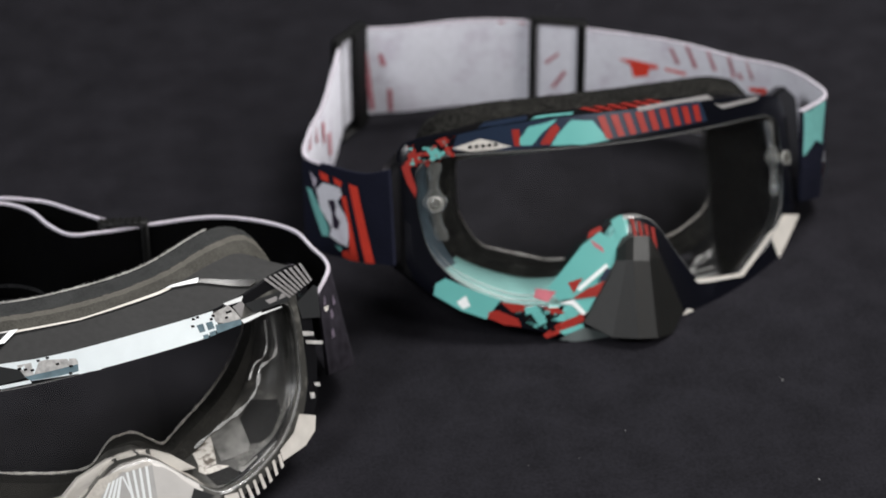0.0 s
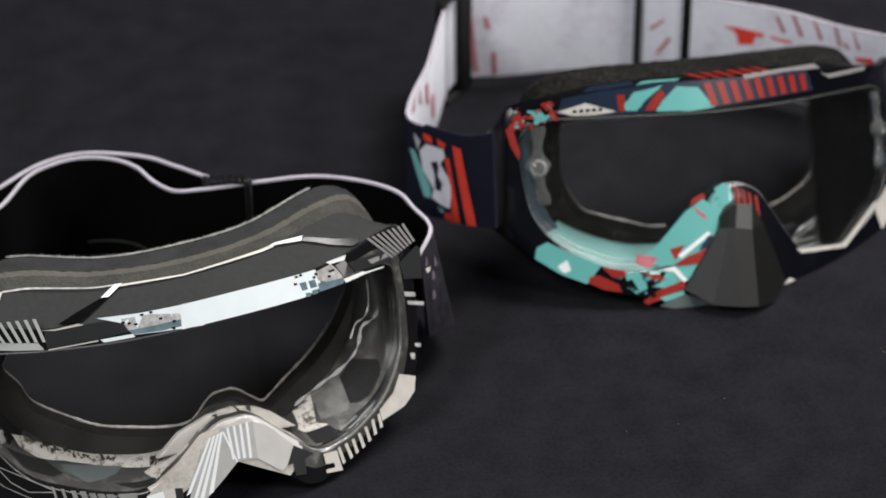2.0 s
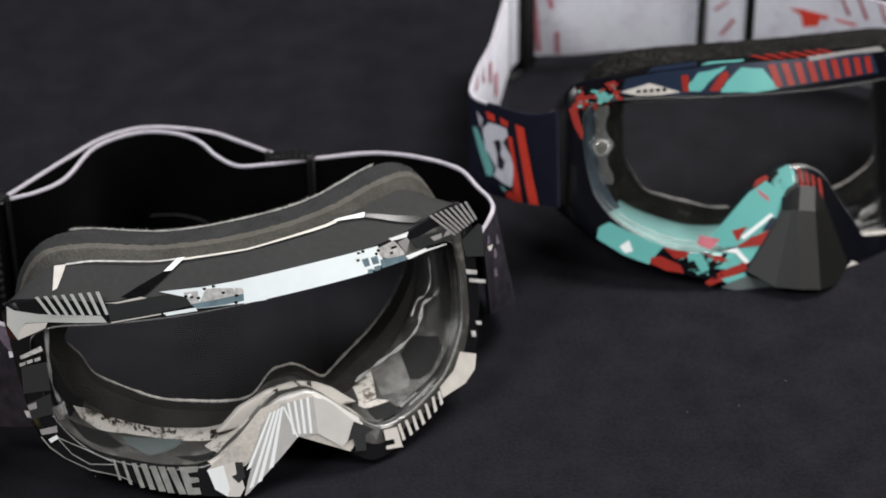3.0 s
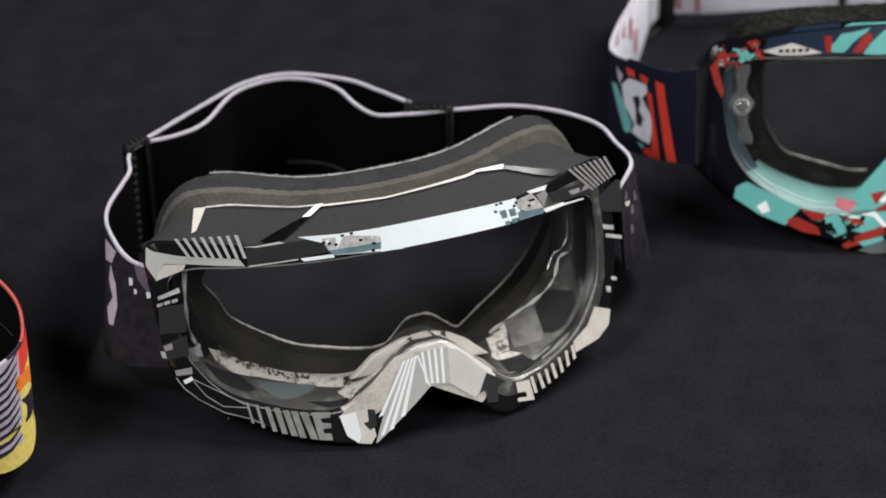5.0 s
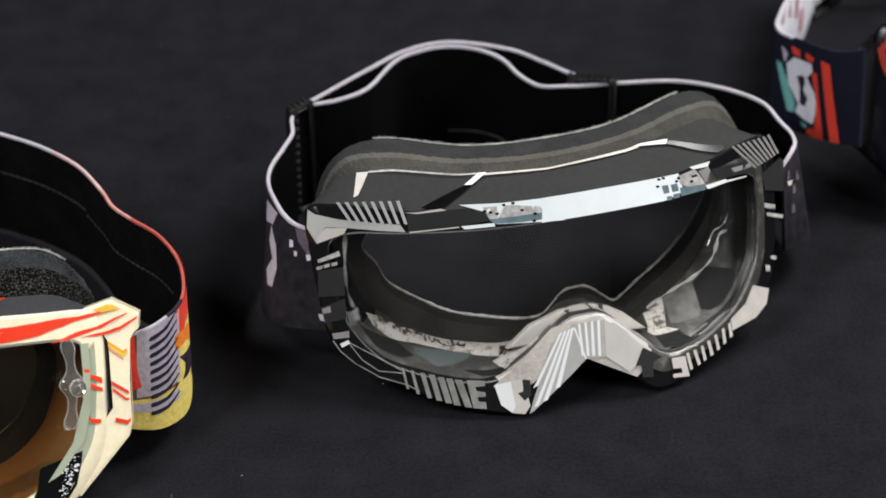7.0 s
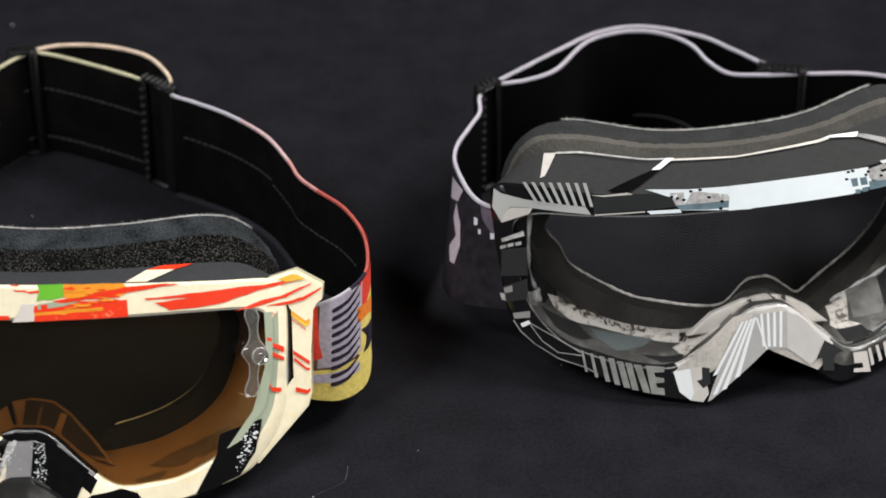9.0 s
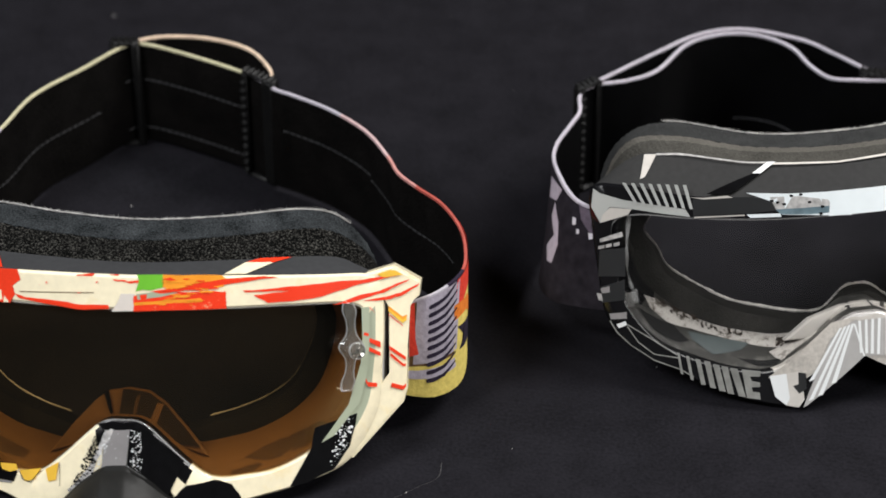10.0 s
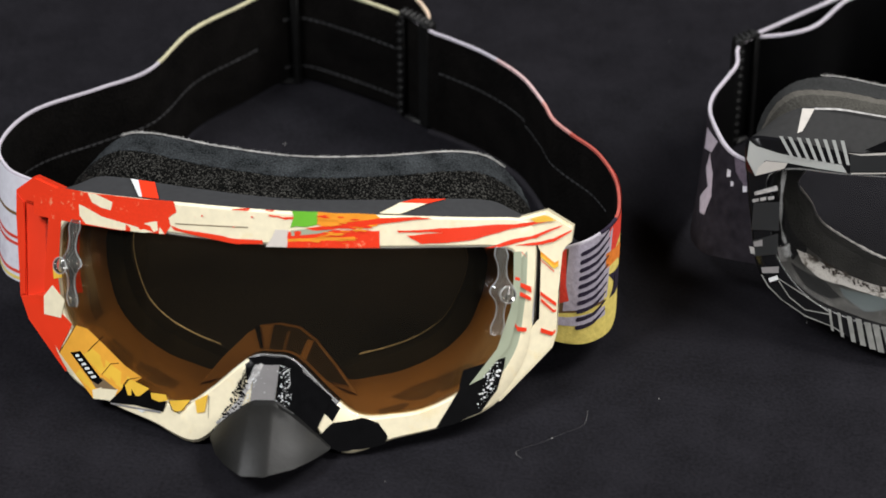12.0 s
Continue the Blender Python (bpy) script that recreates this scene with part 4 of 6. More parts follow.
graphic(frame_ob, [(-53.4, -16.6), (-48.1, -19.6), (-55.4, -20.0), (-57.1, -17.9)], UMBER)
graphic(frame_ob, [(-64.7, -10.5), (-61.2, -9.5), (-53.1, -17.5), (-54.6, -18.9), (-57.1, -18.0)], BLACK)
graphic(frame_ob, [(-63.0, -11.0), (-61.9, -10.6), (-61.3, -11.2), (-62.6, -11.6)], WHITE)
graphic(frame_ob, [(-61.9, -12.1), (-60.6, -11.7), (-60.1, -12.3), (-61.4, -12.7)], WHITE)
graphic(frame_ob, [(-60.7, -13.3), (-59.4, -12.8), (-58.8, -13.4), (-60.3, -13.9)], WHITE)
graphic(frame_ob, [(-59.6, -14.4), (-58.1, -14.0), (-57.6, -14.6), (-59.1, -15.0)], WHITE)
graphic(frame_ob, [(-58.4, -15.5), (-56.9, -15.1), (-56.4, -15.7), (-58.0, -16.1)], WHITE)
graphic(frame_ob, [(-57.3, -16.7), (-55.7, -16.2), (-55.2, -16.8), (-56.8, -17.3)], WHITE)
graphic(frame_ob, [(-50.9, -23.8), (-46.2, -18.9), (-46.2, -17.8), (-44.7, -15.8), (-37.5, -18.4), (-31.7, -21.2), (-32.9, -24.3), (-42.1, -23.4)], BLACK)
graphic(frame_ob, [(-45.6, -17.8), (-44.0, -15.7), (-37.5, -17.8), (-40.6, -20.5), (-44.5, -20.7)], YELLOW)
graphic(frame_ob, [(-37.1, -19.0), (-32.1, -19.0), (-31.5, -20.7), (-34.2, -21.5), (-36.6, -20.8)], YELLOW)
graphic(frame_ob, [(-31.1, -20.8), (-24.3, -19.7), (-26.3, -23.1), (-29.3, -24.0)], YELLOW)
graphic(frame_ob, [(-22.9, -19.9), (-18.9, -17.5), (-19.7, -22.9), (-22.1, -23.5)], YELLOW)
graphic(frame_ob, [(-50.2, -23.7), (-33.3, -24.2), (-33.7, -24.8), (-50.0, -24.2)], GREY)
graphic(frame_ob, [(-41.4, -24.5), (-38.5, -24.7), (-39.6, -25.4)], WHITE)
graphic(frame_ob, [(-68.7, -11.1), (-63.3, -1.9), (-63.0, -2.0), (-68.5, -11.1)], BLACK)
graphic(frame_ob, [(-58.6, -9.2), (-57.2, -7.6), (-57.0, -7.7), (-58.4, -9.3)], BLACK)
graphic(frame_ob, [(-57.2, -7.6), (-53.6, -3.9), (-53.4, -4.1), (-57.0, -7.7)], BLACK)
graphic(frame_ob, [(-53.5, -15.6), (-50.8, -12.0), (-50.6, -12.0), (-53.4, -15.7)], BLACK)
graphic(frame_ob, [(-50.7, -11.9), (-47.9, -11.3), (-47.8, -11.5), (-50.7, -12.1)], BLACK)
graphic(frame_ob, [(-46.8, -19.5), (-44.8, -16.0), (-44.6, -16.0), (-46.6, -19.6)], BLACK)
graphic(frame_ob, [(-44.7, -15.9), (-40.1, -14.5), (-40.0, -14.6), (-44.6, -16.1)], BLACK)
graphic(frame_ob, [(-30.9, -20.9), (-30.0, -23.3), (-30.2, -23.4), (-31.1, -21.0)], BLACK)
graphic(frame_ob, [(-30.1, -23.3), (-27.5, -24.0), (-27.6, -24.2), (-30.1, -23.5)], BLACK)
graphic(frame_ob, [(-27.6, -24.1), (-24.5, -20.1), (-24.3, -20.2), (-27.4, -24.2)], BLACK)
graphic(frame_ob, [(-18.6, -17.8), (-18.5, -24.8), (-18.6, -24.8), (-18.8, -17.8)], BLACK)
graphic(frame_ob, [(-72.0, 14.7), (-69.0, 14.0), (-68.4, 12.0), (-71.5, 11.2)], YELLOW)
graphic(frame_ob, [(-74.9, 5.4), (-71.9, 9.2), (-67.3, 5.3), (-68.4, -0.4), (-74.6, -0.1)], CREAM)
spatter(frame_ob, [(-8.4, -9), (-5.0, -7.6), (-8.2, -20), (-16, -26)], 420, 0.42, BLACK, 1)
spatter(frame_ob, [(-5.6, -8), (-2.4, -7.4), (-6.4, -19), (-9, -20)], 120, 0.34, WHITE, 12)
spatter(frame_ob, [(2.2, -7), (6, -8), (7, -20), (1.4, -18)], 110, 0.36, WHITE, 2)
spatter(frame_ob, [(-5, -8), (2, -8), (1, -19), (-5, -19)], 16, 0.3, WHITE, 13)
spatter(frame_ob, [(61, -6), (67, -4), (66, -13), (60, -19)], 90, 0.5, WHITE, 3)
spatter(frame_ob, [(-30, 38), (-4, 38), (-4, 29), (-30, 30)], 12, 0.4, RED, 4)
spatter(frame_ob, [(10, 37.5), (26, 37), (25, 30), (8, 30)], 26, 0.55, ORANGE, 5, 6.0)
spatter(frame_ob, [(12, 38), (26, 38), (27, 33), (12, 34)], 26, 0.5, RED, 6, 6.0)
plate_graphic(frame_ob, ORANGE_SHAPE, [(-46.5, 0.98), (-41, 0.98), (-37, 0.02), (-42.5, 0.02)], RED)
plate_graphic(frame_ob, ORANGE_SHAPE, [(-49, 0.98), (-46.5, 0.98), (-42.5, 0.02), (-43.5, 0.02)], WHITE)
plate_graphic(frame_ob, ORANGE_SHAPE, [(29, 0.02), (34, 0.75), (42, 0.7), (35, 0.02)], CREAM)
plate_graphic(frame_ob, ORANGE_SHAPE, [(34, 0.75), (38, 0.98), (47, 0.98), (42, 0.7)], RED)
# Sage strip paints the cream inner bevel as it looks in shade.
graphic(frame_ob, [(68.2, 28.6), (70.4, 28.8), (70.7, 20), (70.4, 10), (68.2, 0), (61, -9.5), (57.5, -11.4), (65.0, -0.4), (68.3, 12), (68.6, 20)], SAGE)
for drawn, paint in (([(76.4, 16.7), (81.2, 13.1), (81.2, 12.0), (76.5, 15.5)], RED), ([(76.7, 14.6), (80.6, 10.9), (81.2, 11.2), (81.2, 10.3), (80.5, 10.2), (76.7, 13.6)], RED),
                     ([(77.2, 5.5), (80.6, 4.3), (81.4, 4.9), (81.4, 3.9), (80.6, 3.1), (77.2, 4.1)], RED), ([(75.8, 28.8), (80.0, 25.3), (81.2, 25.9), (81.2, 25.0), (80.0, 24.4), (75.9, 27.9)], ORANGE),
                     ([(75.9, 27.9), (80.0, 24.4), (81.2, 25.0), (81.2, 24.2), (80.0, 23.4), (75.9, 27.1)], YELLOW), ([(75.9, 26.4), (80.1, 22.7), (80.1, 22.4), (75.9, 26.1)], RED)):
    graphic(right, drawn, paint)
for drawn in ([(70.6, 19.4), (73.8, 18.1), (73.9, 16.2), (70.6, 18.2)], [(70.6, 16.7), (73.9, 14.9), (73.9, 13.8), (70.6, 15.4)], [(69.8, 7.3), (70.4, 6.1), (73.1, 5.7), (73.1, 4.5), (70.6, 4.7), (69.8, 6.1)],
              [(70.6, 28.6), (72.3, 26.8), (72.4, 26.7), (70.4, 28.5)], [(69.0, 21.2), (70.4, 20.8), (70.4, 19.9), (69.0, 20.2)]):
    graphic(frame_ob, drawn, RED)
band, at = strap(g, [(-292, 719, 13, 44, 12), (-303, 726, 11, 44, 10), (-311, 744, 8, 43, 6), (-308, 768, 4, 42, 3), (-292, 790, 2, 41, 0), (-280, 806), (-274, 832), (-262, 852), (-253, 867),
          (-246, 871), (-228, 866), (-206, 857), (-195, 849), (-188, 846), (-174, 839), (-160, 828), (-150, 814), (-145, 805),
          (-138, 798), (-128, 788, 2, 41, 0), (-120, 774, 4, 42, 0), (-116, 756, 6, 44, 2), (-116, 742, 7, 44.6, 5), (-122, 732, 9, 42, 8), (-131, 728, 12, 38.5, 10)][::-1],
      ORANGEWEB, WEB_DARK, LILACEDGE, "strap", "orange, yellow and lilac printed elastic strap, black inside", thick=0.0011, near=((14, LILACEDGE), (24, INKWEB), (84, DULLRED), (104, FADEDRED), (134, PALELILAC), (176, LILACEDGE), (290, LIMEEDGE)))
strap_print(band, at, [(0, 0), (60, 0), (60, 0.32), (24, 0.30), (12, 0.33), (0, 0.30)], YELLOWWEB, rough=0.3)
strap_print(band, at, [(0, 0.40), (4.6, 0.44), (3.4, 0.6), (2.6, 0.99), (0, 0.99)], REDWEB, layer=1)
strap_print(band, at, [(3, 0.33), (19, 0.36), (20, 0.99), (3.4, 0.99)], LILACWEB)
strap_print(band, at, [(18.5, 0.70), (26, 0.78), (60, 0.70), (60, 0.99), (18.5, 0.99)], REDWEB, rough=0.4)
strap_print(band, at, [(17.4, 0.30), (60, 0.30), (60, 0.70), (26, 0.78), (18.5, 0.70)], YELLOWWEB)
strap_print(band, at, [(17.2, 0.64), (26, 0.62), (36, 0.46), (36, 0.60), (28, 0.74), (17, 0.78)], ORANGEPRINT, layer=1, rough=0.3)
strap_print(band, at, [(19, 0.56), (29, 0.5), (41, 0.38), (41.5, 0.14), (32, 0.17), (33, 0.27), (26, 0.30), (20.5, 0.33), (24, 0.42)], INKWEB, layer=1)
strap_print(band, at, [(0.3, 0.27), (18, 0.295), (18.5, 0.20), (0.3, 0.18)], LILACWEB, layer=1, rough=0.3)
for k in range(10):
    f = 0.145 + 0.081 * k
    strap_print(band, at, [(7.4, f), (7.0, f + 0.022), (7.5, f + 0.042), (12.5, f + 0.06), (18, f + 0.125), (18.4, f + 0.115), (13.5, f + 0.03), (9, f + 0.004)], INKWEB, layer=2)
strap_print(band, at, [(-22, 0.0), (-0.5, 0.0), (-0.5, 0.99), (-22, 0.99)], WHITEWEB)
for f, m in ((0.62, ORANGEWEB), (0.40, REDWEB), (0.34, REDWEB), (0.08, REDWEB), (0.02, YELLOWWEB)):
    strap_print(band, at, [(-22, f), (-0.5, f), (-0.5, f + 0.03), (-22, f + 0.03)], m, layer=1)
strap(g, [(-250, 872), (-240, 877), (-224, 878), (-209, 873), (-199, 861), (-198, 854)][::-1], ORANGEWEB, WEB_DARK, CREAMEDGE, "strap_end")
for s0, s1, f in ((60, 118, 0.56), (118, 160, 0.60), (176, 228, 0.63), (176, 228, 0.13), (240, 356, 0.47)):
    n = int((s1 - s0) / 2.6)
    for k in range(n):
        a, b = s0 + (s1 - s0) * k / n, s0 + (s1 - s0) * (k + 0.78) / n
        strap_print(band, at, [(a, f), (b, f), (b, f + 0.016), (a, f + 0.016)], GRIP, side=-1)
buckle(g, -252, 869, 10, 0, 40, 10)
buckle(g, -201, 854, -28, 0, 40, 14, True, 5.0)

# ---- black and white goggles ----
g = root("motocross_goggles", goggle_pose(0.0010, 0.7709, 0.0309, 17.1, 24.6, -0.7, 0.992), "black, white and grey motocross goggles with clear lens on black cloth", "goggles", "motocross goggles on the cloth")
frame_ob, inner_ob = goggle_frame(g, BW_SHAPE, BWPAINT, DARKPLATE, BWPAINT, LowInner([SMOKED] * 3, lambda u, v: v < (26 if u > 30 else 0)),
                               [(CREAM3, lambda u, v: -25 < u < -4 and v < -5), (FACET, lambda u, v: -4 <= u < 24 and v < -3), (SMOKED, lambda u, v: u >= 24)])
goggle_lens(g, BW_SHAPE, CLEAR, "clear lens")
goggle_foam(g, BW_SHAPE, GREYFOAM, DARKFLEECE, FUZZ, lambda p: p.z > 0.046 and -0.048 < p.x < 0.054, lambda p: True, SEAM, SHADEDFOAM)
outrigger(g, 1, BWPAINT, SLIM_ARM)
bridge = nose_bridge(g, [(-19, -14), (-11, -7.6), (-5, -5.6), (-1, -4.3), (4, -3.9), (10, -4.1), (15, -5.6), (20, -8.6), (27, -15), (20, -14.5), (10, -10.5), (2, -10), (-9, -14)][::-1], CREAM2)
for u in (0.8, 12.0):
    graphic(bridge, [(u - 0.6, -4.2), (u + 0.9, -4.0), (u + 0.8, -8.4), (u - 0.5, -8.4)], SMOKED, 0.0105)
graphic(frame_ob, [(-27, -22.8), (-18.4, -16.4), (-7.2, -6.8), (0, -5.5), (7, -6.6), (18, -16.2), (25, -22.4), (19, -27), (3, -18), (-11, -22)], CREAM3)
graphic(frame_ob, [(-74.5, 37.8), (-72.6, 36.2), (-66.1, 34.1), (-56.5, 32.3), (-48.6, 30.9), (-47.3, 28.5), (-55.3, 29.7), (-64.2, 31.3), (-70.1, 31.9), (-72.3, 29.3), (-73.1, 26.9), (-75.4, 32.0)], MIDGREY)
graphic(frame_ob, [(-73.1, 26.9), (-72.3, 29.5), (-70.1, 31.7), (-64.0, 31.2), (-65.0, 29.5)], CREAM2)
graphic(frame_ob, [(-46.4, 34.0), (-35.6, 34.2), (-23.8, 33.7), (-22.3, 29.3), (-30.7, 28.9), (-46.4, 28.7)], SLATE)
graphic(frame_ob, [(-47.2, 34.6), (-43.3, 33.8), (-34.6, 34.0), (-36.3, 34.7), (-43.3, 34.3)], CREAM2)
graphic(frame_ob, [(-30.8, 35.3), (-18.2, 34.3), (-8.5, 34.1), (1.7, 33.9), (0.8, 26.2), (-4.5, 26.6), (-20.5, 28.0), (-23.2, 32.1)], ICE)
graphic(frame_ob, [(-23.8, 33.6), (-15.1, 33.3), (-6.3, 31.6), (-5.2, 29.6), (-13.9, 29.6), (-22.2, 29.6)], PALE)
graphic(frame_ob, [(-22.4, 29.7), (-13.9, 29.6), (-5.2, 29.7), (-4.4, 27.5), (-12.5, 27.5), (-20.8, 28.1)], BLUEGREY)
graphic(frame_ob, [(-30.9, 28.6), (-21.0, 28.4), (-20.6, 27.3), (-29.9, 27.5)], ICE)
graphic(frame_ob, [(-46.2, 28.5), (-31.5, 28.6), (-31.4, 28.2), (-46.1, 28.1)], CREAM2)
graphic(frame_ob, [(-22.2, 32.2), (-21.1, 32.1), (-21.1, 31.5), (-22.0, 31.4)], BLACK)
graphic(frame_ob, [(-20.3, 31.5), (-19.2, 31.5), (-19.1, 30.8), (-20.1, 30.8)], BLACK)
graphic(frame_ob, [(-23.9, 32.8), (-22.8, 32.7), (-22.7, 32.1), (-23.7, 32.0)], BLACK)
graphic(frame_ob, [(-18.0, 34.0), (-16.9, 33.9), (-16.9, 33.3), (-17.8, 33.2)], BLACK)
graphic(frame_ob, [(-15.1, 34.2), (-14.1, 34.1), (-14.0, 33.5), (-15.0, 33.4)], BLACK)
graphic(frame_ob, [(-12.6, 31.6), (-11.5, 31.6), (-11.5, 30.9), (-12.4, 30.9)], BLACK)
graphic(frame_ob, [(-9.3, 27.9), (-8.2, 27.8), (-8.1, 27.1), (-9.1, 27.1)], BLACK)
graphic(frame_ob, [(-8.7, 30.0), (-7.6, 29.9), (-7.5, 29.3), (-8.5, 29.2)], BLACK)
graphic(frame_ob, [(-5.4, 34.1), (14.9, 34.2), (35.8, 34.0), (40.5, 34.0), (41.8, 28.0), (34.9, 26.4), (14.1, 26.5), (-6.3, 26.5)], ICE)
graphic(frame_ob, [(34.0, 31.2), (36.4, 31.2), (36.7, 28.6), (34.7, 28.6)], BLUEGREY)
graphic(frame_ob, [(37.3, 31.0), (39.7, 31.0), (40.1, 28.5), (37.7, 28.6)], BLUEGREY)
graphic(frame_ob, [(35.5, 27.6), (37.4, 27.5), (37.4, 26.2), (35.6, 26.3)], BLUEGREY)
graphic(frame_ob, [(37.9, 27.8), (40.2, 27.9), (40.2, 26.5), (38.0, 26.4)], BLUEGREY)
graphic(frame_ob, [(40.0, 33.2), (46.4, 34.2), (48.1, 32.2), (50.1, 28.7), (43.8, 29.1), (40.9, 30.3)], PALE)
graphic(frame_ob, [(40.5, 29.5), (49.9, 28.5), (50.0, 27.0), (40.6, 26.7)], BLUEGREY)
graphic(frame_ob, [(44.7, 35.2), (52.5, 35.5), (51.5, 34.0), (45.9, 34.2)], WHITE)
graphic(frame_ob, [(47.9, 33.3), (51.5, 34.0), (52.4, 32.6), (50.3, 29.0)], GREY)
graphic(frame_ob, [(49.9, 28.3), (57.9, 28.7), (58.4, 27.6), (50.7, 26.9)], WHITE)
graphic(frame_ob, [(57.8, 28.2), (66.2, 27.9), (66.2, 27.6), (58.2, 27.6)], WHITE)
graphic(frame_ob, [(52.7, 32.9), (66.8, 32.7), (70.2, 28.6), (55.0, 29.2)], SLATE)
graphic(frame_ob, [(60.3, 31.6), (67.8, 31.7), (68.7, 30.4), (61.7, 30.0)], GREY)
graphic(frame_ob, [(32.8, 33.8), (33.9, 33.7), (34.0, 33.1), (32.9, 33.1)], BLACK)
graphic(frame_ob, [(34.4, 34.0), (35.5, 33.8), (35.6, 33.2), (34.5, 33.2)], BLACK)
graphic(frame_ob, [(39.8, 32.9), (40.9, 32.8), (41.0, 32.1), (39.9, 32.2)], BLACK)
graphic(frame_ob, [(45.1, 32.5), (46.2, 32.3), (46.3, 31.7), (45.2, 31.7)], BLACK)
graphic(frame_ob, [(46.1, 32.5), (47.2, 32.4), (47.3, 31.7), (46.2, 31.8)], BLACK)
graphic(frame_ob, [(44.4, 31.0), (45.5, 30.9), (45.6, 30.2), (44.5, 30.2)], BLACK)
graphic(frame_ob, [(39.0, 32.1), (40.0, 32.0), (40.1, 31.3), (39.1, 31.3)], BLACK)
graphic(frame_ob, [(32.1, 31.7), (33.2, 31.6), (33.3, 30.9), (32.2, 31.0)], BLACK)
graphic(frame_ob, [(61.3, 38.3), (62.3, 38.4), (70.7, 29.7), (69.9, 29.5)], GREY)
graphic(frame_ob, [(63.4, 38.4), (64.3, 38.5), (72.1, 30.0), (71.3, 29.9)], GREY)
graphic(frame_ob, [(65.4, 38.5), (66.4, 38.6), (73.5, 30.4), (72.7, 30.2)], GREY)
graphic(frame_ob, [(67.5, 38.6), (68.5, 38.6), (74.9, 30.7), (74.1, 30.6)], GREY)
graphic(frame_ob, [(69.7, 38.7), (70.7, 38.7), (76.3, 31.1), (75.5, 30.9)], GREY)
graphic(frame_ob, [(71.8, 38.7), (72.8, 38.8), (77.7, 31.4), (76.9, 31.3)], GREY)
graphic(frame_ob, [(74.0, 38.8), (75.0, 38.8), (79.2, 31.8), (78.3, 31.6)], GREY)
graphic(frame_ob, [(76.2, 38.9), (77.2, 38.9), (80.6, 32.1), (79.8, 32.0)], GREY)
graphic(frame_ob, [(72.5, 27.2), (80.6, 30.5), (82.3, 29.4), (81.0, 19.5), (73.2, 21.6)], SLATE)
graphic(frame_ob, [(72.3, 17.7), (76.8, 16.0), (76.7, 14.7), (72.3, 16.1)], PALE)
graphic(frame_ob, [(73.0, 14.4), (79.8, 12.0), (79.7, 10.8), (73.0, 13.2)], PALE)
graphic(frame_ob, [(83.1, 22.1), (85.5, 22.1), (84.7, 20.6), (83.5, 20.5)], CREAM2)
graphic(frame_ob, [(-73.6, 21.9), (-67.2, 24.2), (-66.8, 22.7), (-73.5, 20.8)], PALE)
graphic(frame_ob, [(-74.1, 19.6), (-72.3, 20.0), (-72.4, 19.0), (-74.1, 18.6)], PALE)
graphic(frame_ob, [(-72.0, 20.1), (-70.2, 20.5), (-70.3, 19.5), (-72.0, 19.1)], PALE)
graphic(frame_ob, [(-69.8, 20.5), (-68.0, 20.9), (-68.0, 19.9), (-69.7, 19.5)], PALE)
graphic(frame_ob, [(-73.8, 18.4), (-66.5, 19.1), (-66.9, 10.1), (-74.6, 10.0)], SLATE)
graphic(frame_ob, [(-74.2, 6.7), (-67.1, 9.1), (-67.5, 2.6), (-73.9, 1.6)], SLATE)
graphic(frame_ob, [(-74.2, 6.2), (-71.6, 7.0), (-71.6, 5.0), (-73.9, 4.6)], GREY)
graphic(frame_ob, [(-75.4, 4.7), (-74.0, 4.5), (-73.7, 2.1), (-74.9, 2.5)], PALE)
graphic(frame_ob, [(-72.1, -1.8), (-67.1, -1.2), (-67.2, -3.3), (-71.8, -3.6)], GREY)
graphic(frame_ob, [(-70.2, -5.2), (-67.6, -4.1), (-67.2, -5.3), (-69.7, -6.4)], WHITE)
graphic(frame_ob, [(-71.9, -4.0), (-70.0, -7.7), (-70.3, -7.9), (-72.2, -4.2)], ASH)
graphic(frame_ob, [(-70.0, -7.6), (-66.3, -11.6), (-66.6, -11.9), (-70.3, -7.9)], ASH)
graphic(frame_ob, [(-66.4, -11.6), (-60.0, -16.2), (-60.2, -16.5), (-66.5, -11.9)], ASH)
graphic(frame_ob, [(-60.1, -16.2), (-52.4, -19.3), (-52.5, -19.6), (-60.2, -16.6)], ASH)
graphic(frame_ob, [(-52.3, -19.3), (-48.7, -21.7), (-48.9, -22.0), (-52.5, -19.6)], ASH)
graphic(frame_ob, [(-67.1, -5.6), (-64.3, -10.5), (-64.5, -10.7), (-67.4, -5.8)], ASH)
graphic(frame_ob, [(-64.3, -10.5), (-59.8, -14.4), (-60.0, -14.7), (-64.5, -10.8)], ASH)
graphic(frame_ob, [(-59.9, -14.4), (-53.1, -15.5), (-53.2, -15.9), (-59.9, -14.7)], ASH)
graphic(frame_ob, [(-67.1, -5.0), (-60.4, -9.5), (-60.6, -9.8), (-67.3, -5.3)], ASH)
graphic(frame_ob, [(-60.4, -9.5), (-53.3, -14.6), (-53.5, -14.9), (-60.6, -9.8)], ASH)
graphic(frame_ob, [(-53.3, -13.9), (-52.6, -14.2), (-51.8, -21.0), (-52.6, -20.7)], ASH)
graphic(frame_ob, [(-50.8, -15.0), (-49.9, -15.2), (-48.9, -22.9), (-49.8, -22.6)], ASH)
graphic(frame_ob, [(-48.1, -16.0), (-46.7, -16.3), (-45.5, -24.4), (-46.8, -24.2)], ASH)
graphic(frame_ob, [(-45.6, -16.7), (-43.9, -17.0), (-42.6, -25.6), (-44.2, -25.2)], ASH)
